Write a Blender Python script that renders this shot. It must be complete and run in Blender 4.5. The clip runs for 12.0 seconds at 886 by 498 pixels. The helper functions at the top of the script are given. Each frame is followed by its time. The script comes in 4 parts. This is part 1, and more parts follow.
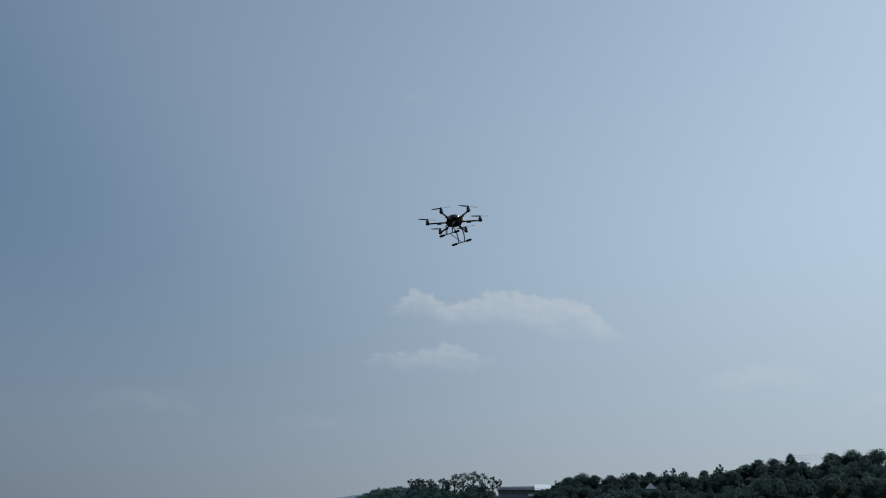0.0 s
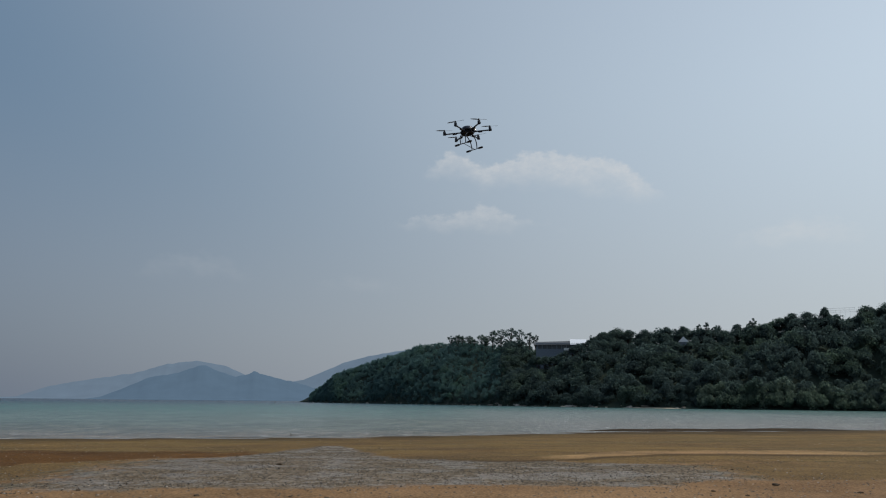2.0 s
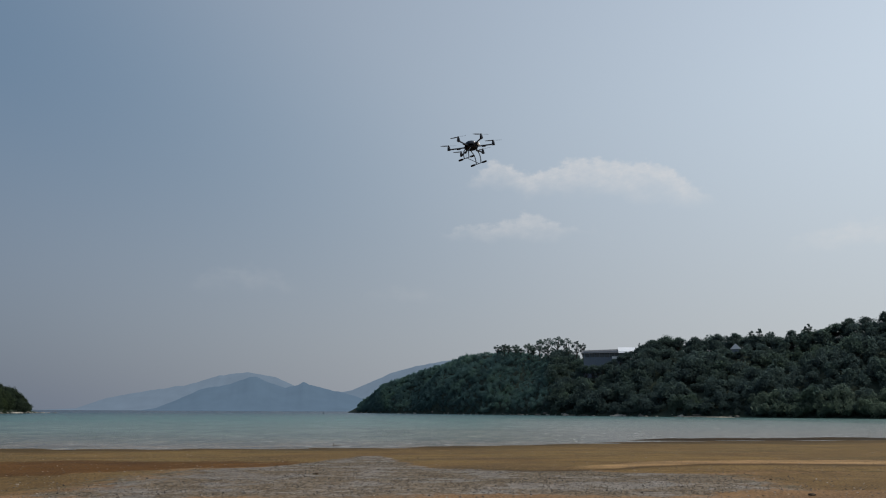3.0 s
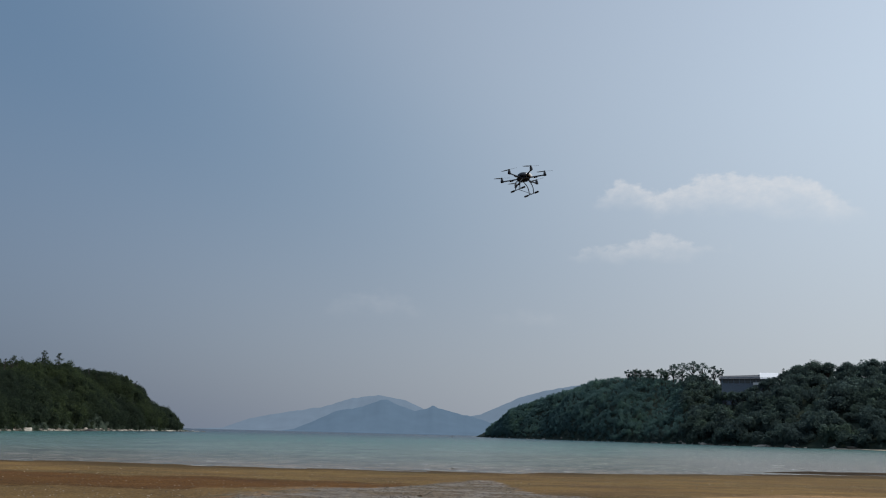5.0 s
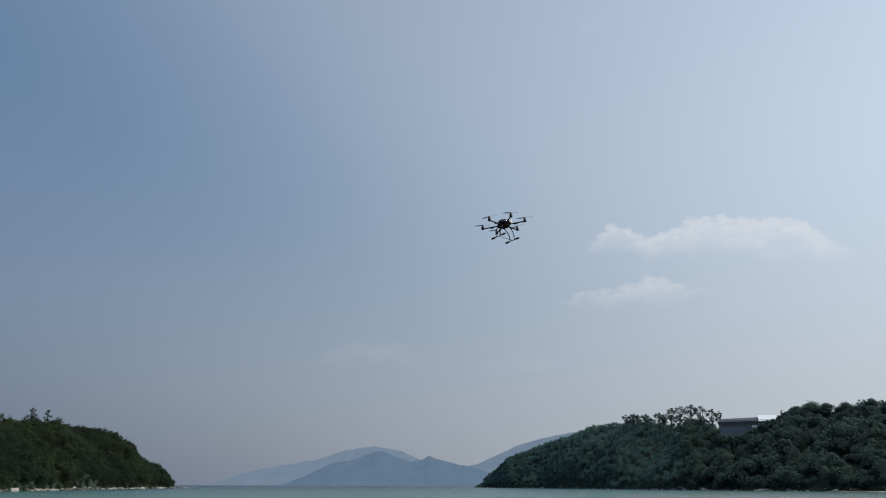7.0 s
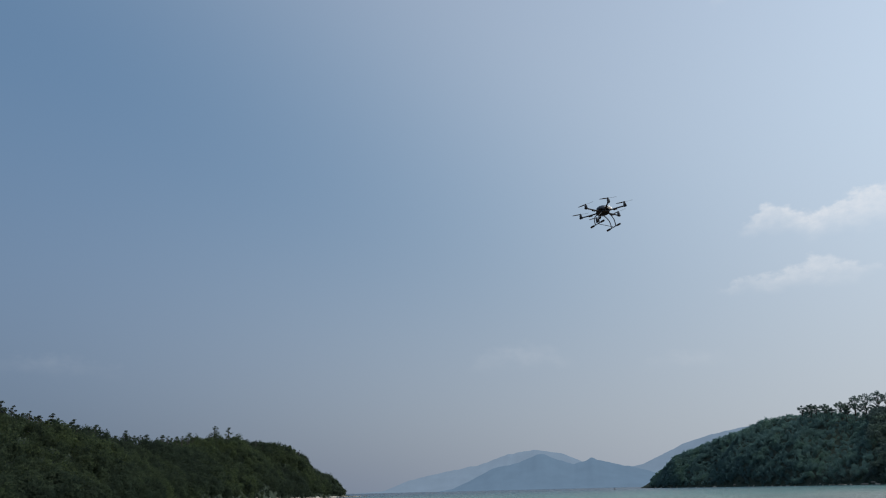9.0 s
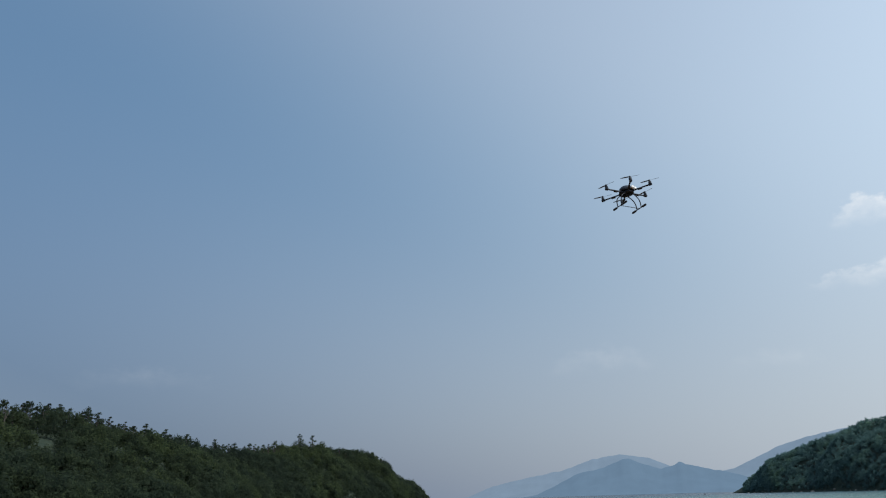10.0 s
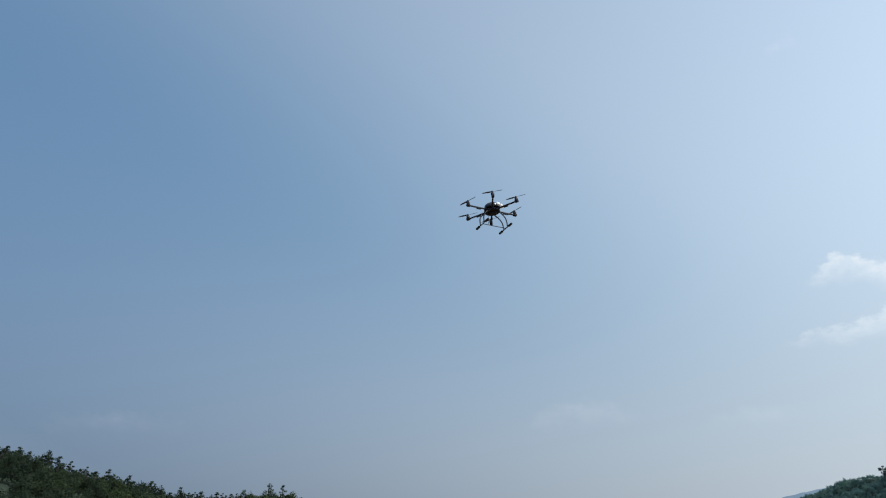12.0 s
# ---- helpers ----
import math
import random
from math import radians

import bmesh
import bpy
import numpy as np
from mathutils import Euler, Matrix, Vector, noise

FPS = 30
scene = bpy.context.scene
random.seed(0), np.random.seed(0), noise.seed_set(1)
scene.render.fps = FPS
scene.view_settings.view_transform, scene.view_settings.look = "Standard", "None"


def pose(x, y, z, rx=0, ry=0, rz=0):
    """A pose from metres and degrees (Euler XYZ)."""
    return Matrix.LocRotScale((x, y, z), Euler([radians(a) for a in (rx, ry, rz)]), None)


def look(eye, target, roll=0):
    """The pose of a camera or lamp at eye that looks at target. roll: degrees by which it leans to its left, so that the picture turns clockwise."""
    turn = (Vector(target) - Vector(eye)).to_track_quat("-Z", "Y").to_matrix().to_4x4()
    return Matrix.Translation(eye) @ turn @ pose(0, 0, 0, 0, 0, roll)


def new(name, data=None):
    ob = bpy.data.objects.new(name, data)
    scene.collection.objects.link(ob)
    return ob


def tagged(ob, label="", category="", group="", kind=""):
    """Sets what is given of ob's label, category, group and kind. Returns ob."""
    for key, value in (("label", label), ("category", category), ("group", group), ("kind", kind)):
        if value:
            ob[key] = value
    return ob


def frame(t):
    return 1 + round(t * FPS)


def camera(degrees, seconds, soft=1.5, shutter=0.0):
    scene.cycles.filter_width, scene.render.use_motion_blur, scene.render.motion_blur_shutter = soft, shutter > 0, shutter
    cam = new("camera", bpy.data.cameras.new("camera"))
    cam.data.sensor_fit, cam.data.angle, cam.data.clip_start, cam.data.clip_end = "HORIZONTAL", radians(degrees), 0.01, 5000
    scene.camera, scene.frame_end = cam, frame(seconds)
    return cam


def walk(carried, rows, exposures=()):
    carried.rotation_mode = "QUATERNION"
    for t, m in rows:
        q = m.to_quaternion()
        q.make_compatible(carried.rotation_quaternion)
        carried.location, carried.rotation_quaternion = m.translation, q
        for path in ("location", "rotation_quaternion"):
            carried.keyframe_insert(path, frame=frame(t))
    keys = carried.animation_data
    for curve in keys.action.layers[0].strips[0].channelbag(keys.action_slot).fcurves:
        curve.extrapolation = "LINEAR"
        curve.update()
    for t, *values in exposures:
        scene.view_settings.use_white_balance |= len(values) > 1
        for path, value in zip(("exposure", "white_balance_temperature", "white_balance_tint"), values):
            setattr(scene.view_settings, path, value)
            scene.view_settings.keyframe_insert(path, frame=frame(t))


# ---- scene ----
# The camera: seconds, x, y, z, pitch, roll, yaw. Water level is z = 0, y points out to sea.
cam = camera(61.98, 12.0, soft=1.12)
PATH = [
    (0.0, -0.36, 1.60, 2.5, 22.36, -0.98, -4.33),
    (0.5, -0.63, 0.60, 2.5, 18.05, -0.86, -5.22),
    (1.0, -0.56, 0.04, 2.5, 14.57, -0.93, -4.25),
    (1.5, -0.44, 0.06, 2.5, 12.26, -1.10, -3.41),
    (2.0, -0.22, 0.11, 2.5, 11.69, -0.52, -1.28),
    (2.5, 0.00, 0.00, 2.5, 11.25, -0.48, 0.00),
    (3.0, 0.27, -0.10, 2.5, 12.40, -0.25, 2.35),
    (3.5, 0.57, -0.20, 2.5, 13.54, -0.57, 4.76),
    (3.7, 0.69, -0.21, 2.5, 13.52, -0.68, 7.11),
    (5.3, 1.27, -0.40, 2.5, 14.68, -1.28, 12.35),
    (5.5, 1.29, -0.36, 2.5, 15.53, -0.86, 12.20),
    (6.0, 1.31, -0.24, 2.5, 16.87, -0.92, 10.98),
    (6.5, 1.34, -0.35, 2.5, 16.90, -0.92, 10.86),
    (6.7, 1.35, -0.39, 2.5, 17.28, -0.69, 11.00),
    (8.3, 1.66, -0.32, 2.5, 18.30, -0.02, 18.63),
    (8.5, 1.75, -0.33, 2.5, 17.74, -1.51, 20.31),
    (9.0, 1.86, 0.03, 2.5, 18.17, 1.37, 23.95),
    (9.5, 2.06, 0.47, 2.5, 18.81, 1.51, 25.92),
    (10.0, 2.28, 0.92, 2.5, 18.75, 1.56, 30.14),
    (10.5, 2.45, 1.40, 2.5, 19.26, 1.75, 30.31),
    (11.0, 2.70, 1.84, 2.5, 19.80, -0.86, 30.37),
    (11.5, 2.81, 2.26, 2.5, 22.05, -0.27, 27.60),
    (12.0, 3.05, 2.47, 2.5, 22.50, 0.61, 28.33),
]
walk(cam, [(t, pose(x, y, z, 90 + p, r, w)) for t, x, y, z, p, r, w in PATH],
     [(0.0, -0.24, 5890, 5.0), (1.5, -0.13, 6070, 6.0), (2.5, -0.04, 6510, 10.0), (3.7, 0.04, 6430, 10.0), (5.5, 0.15, 6340, 10.0),
      (8.5, 0.26, 6320, 10.0), (11.0, 0.56, 6190, 6.5), (12.0, 0.56, 6180, 6.5)])

# ---- light ----
SUN_AZ, SUN_EL = 85.0, 52.0      # degrees clockwise from the y axis; height
world = bpy.data.worlds.new("sky")
scene.world = world
world.use_nodes = True
wn = world.node_tree
wn.nodes.clear()
sky = wn.nodes.new("ShaderNodeTexSky")
sky.sky_type = "NISHITA"
sky.sun_disc = False
sky.sun_elevation = radians(SUN_EL)
sky.sun_rotation = radians(SUN_AZ)
sky.altitude = 0
sky.air_density = 1.0
sky.dust_density = 1.5
sky.ozone_density = 1.5
wb = wn.nodes.new("ShaderNodeBackground")
wb.inputs["Strength"].default_value = 0.105
wo = wn.nodes.new("ShaderNodeOutputWorld")
# moist summer haze veils the blue, thickest at the horizon and brighter towards the sun
ways = wn.nodes.new("ShaderNodeTexCoord")
toward = wn.nodes.new("ShaderNodeVectorMath")
toward.operation = "DOT_PRODUCT"
toward.inputs[1].default_value = (math.sin(radians(SUN_AZ)) * math.cos(radians(SUN_EL)),
                                  math.cos(radians(SUN_AZ)) * math.cos(radians(SUN_EL)), math.sin(radians(SUN_EL)))
wn.links.new(ways.outputs["Generated"], toward.inputs[0])
glow = wn.nodes.new("ShaderNodeMapRange")
glow.inputs["From Min"].default_value, glow.inputs["From Max"].default_value = -0.37, 1.10
wn.links.new(toward.outputs["Value"], glow.inputs["Value"])
veil = wn.nodes.new("ShaderNodeMix")
veil.data_type = "RGBA"
veil.inputs[6].default_value = (0.72, 1.16, 1.80, 1)
veil.inputs[7].default_value = (6.72, 7.52, 7.80, 1)
wn.links.new(glow.outputs[0], veil.inputs[0])
updown = wn.nodes.new("ShaderNodeSeparateXYZ")
wn.links.new(ways.outputs["Generated"], updown.inputs[0])
thick = wn.nodes.new("ShaderNodeMapRange")
for key, value in (("From Min", 0.0), ("From Max", 0.75), ("To Min", 0.98), ("To Max", 0.30)):
    thick.inputs[key].default_value = value
wn.links.new(updown.outputs["Z"], thick.inputs["Value"])
haze = wn.nodes.new("ShaderNodeMix")
haze.data_type = "RGBA"
wn.links.new(thick.outputs[0], haze.inputs[0])
wn.links.new(sky.outputs[0], haze.inputs[6])
low = wn.nodes.new("ShaderNodeMapRange")
low.interpolation_type = "SMOOTHSTEP"
for key, value in (("From Min", 0.0), ("From Max", 0.42), ("To Min", 1.0), ("To Max", 0.0)):
    low.inputs[key].default_value = value
wn.links.new(updown.outputs["Z"], low.inputs["Value"])
dusty = wn.nodes.new("ShaderNodeMix")
dusty.data_type, dusty.blend_type = "RGBA", "ADD"
dusty.inputs[7].default_value = (0.92, 0.52, 0.28, 1)
warm = wn.nodes.new("ShaderNodeMapRange")
for key, value in (("From Min", 0.0), ("From Max", 0.45), ("To Min", 0.38), ("To Max", 0.95)):
    warm.inputs[key].default_value = value
wn.links.new(glow.outputs[0], warm.inputs["Value"])
dust = wn.nodes.new("ShaderNodeMath")
dust.operation = "MULTIPLY"
wn.links.new(low.outputs[0], dust.inputs[0])
wn.links.new(warm.outputs[0], dust.inputs[1])
wn.links.new(dust.outputs[0], dusty.inputs[0])
sunny = wn.nodes.new("ShaderNodeMapRange")
sunny.interpolation_type = "SMOOTHSTEP"
sunny.inputs["From Min"].default_value, sunny.inputs["From Max"].default_value = -0.02, 0.98
wn.links.new(toward.outputs["Value"], sunny.inputs["Value"])
bright = wn.nodes.new("ShaderNodeMix")
bright.data_type, bright.blend_type = "RGBA", "ADD"
bright.inputs[7].default_value = (2.85, 2.95, 2.90, 1)
clear = wn.nodes.new("ShaderNodeMath")
clear.operation = "SUBTRACT"
clear.inputs[0].default_value = 1.0
wn.links.new(low.outputs[0], clear.inputs[1])
gleam = wn.nodes.new("ShaderNodeMath")
gleam.operation = "MULTIPLY"
wn.links.new(sunny.outputs[0], gleam.inputs[0])
wn.links.new(clear.outputs[0], gleam.inputs[1])
wn.links.new(gleam.outputs[0], bright.inputs[0])
wn.links.new(veil.outputs[2], bright.inputs[6])
wn.links.new(bright.outputs[2], dusty.inputs[6])
wn.links.new(dusty.outputs[2], haze.inputs[7])
# the clear sky is deepest high up and away from the sun
across = wn.nodes.new("ShaderNodeMapRange")
across.interpolation_type = "SMOOTHSTEP"
for key, value in (("From Min", -0.06), ("From Max", 0.36), ("To Min", 1.0), ("To Max", 0.0)):
    across.inputs[key].default_value = value
wn.links.new(toward.outputs["Value"], across.inputs["Value"])
upper = wn.nodes.new("ShaderNodeMapRange")
upper.interpolation_type = "SMOOTHSTEP"
for key, value in (("From Min", 0.06), ("From Max", 0.62), ("To Min", 0.0), ("To Max", 1.0)):
    upper.inputs[key].default_value = value
wn.links.new(updown.outputs["Z"], upper.inputs["Value"])
amount = wn.nodes.new("ShaderNodeMath")
amount.operation = "MULTIPLY"
wn.links.new(across.outputs[0], amount.inputs[0])
wn.links.new(upper.outputs[0], amount.inputs[1])
deep = wn.nodes.new("ShaderNodeMix")
deep.data_type, deep.blend_type = "RGBA", "MULTIPLY"
deep.inputs[7].default_value = (0.58, 0.76, 0.88, 1)
wn.links.new(amount.outputs[0], deep.inputs[0])
wn.links.new(haze.outputs[2], deep.inputs[6])
wn.links.new(deep.outputs[2], wb.inputs[0])
wn.links.new(wb.outputs[0], wo.inputs[0])

sun_data = bpy.data.lights.new("sun", "SUN")
sun_data.energy, sun_data.angle, sun_data.color = 2.3, radians(0.6), (1.0, 0.95, 0.87)
sun = new("sun", sun_data)
a_, e_ = radians(SUN_AZ), radians(SUN_EL)
sun.matrix_world = look((math.sin(a_) * math.cos(e_) * 100, math.cos(a_) * math.cos(e_) * 100, math.sin(e_) * 100), (0, 0, 0))


# ---- materials ----
class Mat:
    """A small builder for node materials."""

    def __init__(self, name, rough=0.8, metal=0.0, spec=0.5):
        self.m = bpy.data.materials.new(name)
        self.m.use_nodes = True
        self.t = self.m.node_tree
        self.b = self.t.nodes["Principled BSDF"]
        self.b.inputs["Roughness"].default_value = rough
        self.b.inputs["Metallic"].default_value = metal
        self.b.inputs["Specular IOR Level"].default_value = spec
        self.geo = self.t.nodes.new("ShaderNodeNewGeometry")

    def node(self, kind, **kw):
        n = self.t.nodes.new(kind)
        for k, v in kw.items():
            n.inputs[k].default_value = v
        return n

    def link(self, a, b):
        self.t.links.new(a, b)

    def place(self, sx=1, sy=1, sz=1, rz=0.0):
        mp = self.t.nodes.new("ShaderNodeMapping")
        mp.inputs["Scale"].default_value = (sx, sy, sz)
        mp.inputs["Rotation"].default_value = (0, 0, radians(rz))
        self.link(self.geo.outputs["Position"], mp.inputs["Vector"])
        return mp.outputs[0]

    def local(self, sx=1, sy=1, sz=1):
        tc = self.t.nodes.new("ShaderNodeTexCoord")
        mp = self.t.nodes.new("ShaderNodeMapping")
        mp.inputs["Scale"].default_value = (sx, sy, sz)
        self.link(tc.outputs["Object"], mp.inputs["Vector"])
        return mp.outputs[0]

    def noise(self, vec, scale, detail=4.0, rough=0.55):
        n = self.node("ShaderNodeTexNoise", Scale=scale, Detail=detail, Roughness=rough)
        self.link(vec, n.inputs["Vector"])
        return n.outputs["Fac"]

    def ramp(self, fac, stops):
        n = self.t.nodes.new("ShaderNodeValToRGB")
        el = n.color_ramp.elements
        while len(el) < len(stops):
            el.new(0.5)
        for e, (p, c) in zip(el, stops):
            e.position = p
            e.color = (*c, 1) if len(c) == 3 else (c[0], c[0], c[0], 1)
        self.link(fac, n.inputs[0])
        return n.outputs[0]

    def mix(self, fac, a, b, mode="MIX"):
        n = self.t.nodes.new("ShaderNodeMix")
        n.data_type, n.blend_type = "RGBA", mode
        for v, i in ((fac, 0), (a, 6), (b, 7)):
            if isinstance(v, (int, float)):
                n.inputs[i].default_value = v
            elif isinstance(v, tuple):
                n.inputs[i].default_value = (*v, 1)
            else:
                self.link(v, n.inputs[i])
        return n.outputs[2]

    def math(self, op, a, b=0.0):
        n = self.t.nodes.new("ShaderNodeMath")
        n.operation = op
        for v, i in ((a, 0), (b, 1)):
            if isinstance(v, (int, float)):
                n.inputs[i].default_value = v
            else:
                self.link(v, n.inputs[i])
        return n.outputs[0]

    def color(self, c):
        if isinstance(c, tuple):
            self.b.inputs["Base Color"].default_value = (*c, 1)
        else:
            self.link(c, self.b.inputs["Base Color"])
        return self

    def rough(self, r):
        self.link(r, self.b.inputs["Roughness"])
        return self

    def bump(self, h, strength, dist):
        n = self.node("ShaderNodeBump", Strength=strength, Distance=dist)
        self.link(h, n.inputs["Height"])
        self.link(n.outputs[0], self.b.inputs["Normal"])
        return self


def plain(name, c, rough=0.6, metal=0.0, scale=40.0, amount=0.25, spec=0.5):
    m = Mat(name, rough, metal, spec)
    n = m.noise(m.local(), scale)
    lo, hi = tuple(v * (1 - amount) for v in c), tuple(min(1, v * (1 + amount)) for v in c)
    m.color(m.ramp(n, [(0.3, lo), (0.7, hi)]))
    return m.m


def foliage(name, dark, light, patch, crown=0.10):
    """Leaves whose tone drifts from crown to crown, with a little of its own for each leaf."""
    m = Mat(name, 0.8, spec=0.08)
    tone = m.ramp(m.noise(m.place(), crown, 3.0, 0.6), [(0.36, (0,)), (0.64, (1,))])
    own = m.math("ADD", m.math("MULTIPLY", tone, 0.62), m.math("MULTIPLY", m.geo.outputs["Random Per Island"], 0.38))
    leaf = m.mix(own, dark, light)
    big = m.noise(m.place(), 0.022, 4.0, 0.6)
    c = m.mix(m.ramp(big, [(0.47, (0,)), (0.62, (0.8,))]), leaf, m.mix(own, dark, patch))
    m.color(c)
    tr = m.t.nodes.new("ShaderNodeBsdfTranslucent")
    m.link(c, tr.inputs["Color"])
    mx = m.t.nodes.new("ShaderNodeMixShader")
    mx.inputs[0].default_value = 0.68
    out = m.t.nodes["Material Output"]
    m.link(m.b.outputs[0], mx.inputs[1])
    m.link(tr.outputs[0], mx.inputs[2])
    m.link(mx.outputs[0], out.inputs["Surface"])
    return m.m


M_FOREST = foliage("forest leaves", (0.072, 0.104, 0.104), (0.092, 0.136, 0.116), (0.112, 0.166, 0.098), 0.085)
# the far point's woods: aerial haze is put into the paler, bluer leaf colour
M_POINT_HAZE = foliage("hazy headland leaves", (0.098, 0.172, 0.174), (0.114, 0.198, 0.180), (0.140, 0.232, 0.148), 0.10)
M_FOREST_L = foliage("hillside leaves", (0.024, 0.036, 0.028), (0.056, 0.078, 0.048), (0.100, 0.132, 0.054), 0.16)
M_SHRUB = foliage("shrub leaves", (0.105, 0.150, 0.118), (0.185, 0.240, 0.185), (0.17, 0.23, 0.15), 0.2)
M_BARK = plain("bark", (0.050, 0.044, 0.038), 0.9, scale=6)


def soil_material():
    m = Mat("forest floor", 0.95, spec=0.1)
    n = m.noise(m.place(), 0.5)
    m.color(m.ramp(n, [(0.3, (0.020, 0.031, 0.024)), (0.7, (0.042, 0.054, 0.038))]))
    m.bump(n, 0.5, 0.4)
    return m.m


M_SOIL = soil_material()


def rock_material():
    m = Mat("shore rock", 0.85, spec=0.3)
    n = m.noise(m.place(), 0.9, 6)
    g = m.noise(m.place(), 6.0, 4)
    c = m.ramp(n, [(0.25, (0.13, 0.11, 0.09)), (0.5, (0.36, 0.33, 0.28)), (0.75, (0.54, 0.50, 0.43))])
    c = m.mix(0.3, c, m.ramp(g, [(0.3, (0.1, 0.09, 0.08)), (0.7, (0.5, 0.46, 0.4))]))
    own = m.t.nodes.new("ShaderNodeObjectInfo")
    c = m.mix(m.ramp(own.outputs["Random"], [(0.28, (0.85,)), (0.60, (0.0,))]), c, m.mix(1.0, c, (0.30, 0.29, 0.28), "MULTIPLY"))
    m.color(c)
    m.bump(g, 0.6, 0.15)
    return m.m


M_ROCK = rock_material()


def sand_material():
    m = Mat("beach sand", 0.9, spec=0.16)
    sep = m.t.nodes.new("ShaderNodeSeparateXYZ")
    m.link(m.geo.outputs["Position"], sep.inputs[0])
    level = sep.outputs["Z"]
    at = m.t.nodes.new("ShaderNodeAttribute")
    at.attribute_name = "zones"
    zone = m.t.nodes.new("ShaderNodeSeparateXYZ")
    m.link(at.outputs["Vector"], zone.inputs[0])
    broad = m.noise(m.place(0.20, 0.22, 0.3, -10), 1.0, 5)
    streak = m.noise(m.place(0.55, 0.60, 0.5, -12), 1.0, 7, 0.68)
    blot = m.noise(m.place(2.0, 0.90, 1.0), 1.0, 7, 0.7)
    fine = m.noise(m.place(8.0, 3.2, 1.0), 1.0, 6, 0.74)
    grain = m.noise(m.place(20.0, 8.0, 5.0), 1.0, 4)

    def ragged(z, amount):
        e = m.math("ADD", z, m.math("MULTIPLY", m.math("SUBTRACT", blot, 0.5), amount))
        return m.ramp(e, [(0.35, (0,)), (0.65, (1,))])

    silt, bar, crest = ragged(zone.outputs["X"], 1.3), ragged(zone.outputs["Y"], 0.9), ragged(zone.outputs["Z"], 0.9)
    dry = m.ramp(broad, [(0.35, (0.210, 0.110, 0.047)), (0.65, (0.315, 0.178, 0.082))])
    ochre = m.ramp(broad, [(0.35, (0.115, 0.063, 0.013)), (0.62, (0.198, 0.118, 0.027))])
    grey = m.ramp(fine, [(0.44, (0.052, 0.040, 0.026)), (0.50, (0.14, 0.115, 0.085)), (0.56, (0.225, 0.205, 0.175))])
    c = m.mix(bar, dry, ochre)
    olive = m.noise(m.place(0.12, 0.3, 1.0, -8), 1.0, 5, 0.6)
    c = m.mix(m.math("MULTIPLY", bar, m.ramp(olive, [(0.47, (0,)), (0.62, (0.7,))])), c, (0.112, 0.084, 0.022))
    c = m.mix(crest, c, (0.46, 0.28, 0.12))
    # drift lines left by the falling tide run along the bar
    lines = m.noise(m.place(0.05, 0.85, 0.3, -8), 1.0, 5, 0.62)
    c = m.mix(m.math("MULTIPLY", bar, m.ramp(lines, [(0.52, (0,)), (0.60, (0.75,))])), c, m.mix(1.0, c, (0.48, 0.44, 0.42), "MULTIPLY"))
    c = m.mix(silt, c, grey)
    weedy = m.noise(m.place(0.07, 0.11, 0.3), 1.0, 4, 0.6)
    at2 = m.t.nodes.new("ShaderNodeAttribute")
    at2.attribute_name = "lows"
    lows = m.t.nodes.new("ShaderNodeSeparateXYZ")
    m.link(at2.outputs["Vector"], lows.inputs[0])
    at3 = m.t.nodes.new("ShaderNodeAttribute")
    at3.attribute_name = "edge"
    c = m.mix(m.ramp(weedy, [(0.44, (0,)), (0.60, (0.45,))]), c, m.mix(1.0, c, (0.52, 0.56, 0.50), "MULTIPLY"))
    # darker damp blotches, weed and paler ripples over everything
    c = m.mix(m.ramp(streak, [(0.46, (0,)), (0.60, (0.6,))]), c, m.mix(1.0, c, (0.58, 0.56, 0.50), "MULTIPLY"))
    c = m.mix(m.ramp(blot, [(0.58, (0,)), (0.68, (0.32,))]), c, (0.060, 0.046, 0.026))
    c = m.mix(m.ramp(fine, [(0.56, (0,)), (0.66, (0.45,))]), c, (0.25, 0.17, 0.10))
    c = m.mix(0.34, c, m.ramp(grain, [(0.42, (0.018, 0.012, 0.007)), (0.58, (0.31, 0.20, 0.10))]))
    # olive mud, the rust-brown band, the foot of the crest and the wet bar
    c = m.mix(m.math("MULTIPLY", ragged(lows.outputs["X"], 0.9), 0.9), c, m.mix(1.0, c, (0.62, 0.66, 0.50), "MULTIPLY"))
    c = m.mix(m.math("MULTIPLY", ragged(lows.outputs["Y"], 1.5), 0.85), c, m.mix(1.0, c, (0.60, 0.39, 0.16), "MULTIPLY"))
    c = m.mix(m.math("MULTIPLY", at3.outputs["Fac"], 0.85), c, m.mix(1.0, c, (0.36, 0.30, 0.22), "MULTIPLY"))
    c = m.mix(lows.outputs["Z"], c, m.mix(1.0, c, (0.20, 0.18, 0.17), "MULTIPLY"))
    soaked = m.ramp(level, [(0.03, (1,)), (0.14, (0,))])
    c = m.mix(soaked, c, m.mix(1.0, c, (0.45, 0.45, 0.46), "MULTIPLY"))
    m.color(c)
    pools = m.mix(1.0, silt, m.ramp(streak, [(0.42, (1,)), (0.54, (0.15,))]), "MULTIPLY")
    m.rough(m.ramp(pools, [(0.0, (0.95,)), (0.9, (0.42,))]))
    h = m.math("ADD", m.math("MULTIPLY", fine, 0.8), m.math("MULTIPLY", blot, 1.1))
    m.bump(h, 0.5, 0.08)
    return m.m


M_SAND = sand_material()


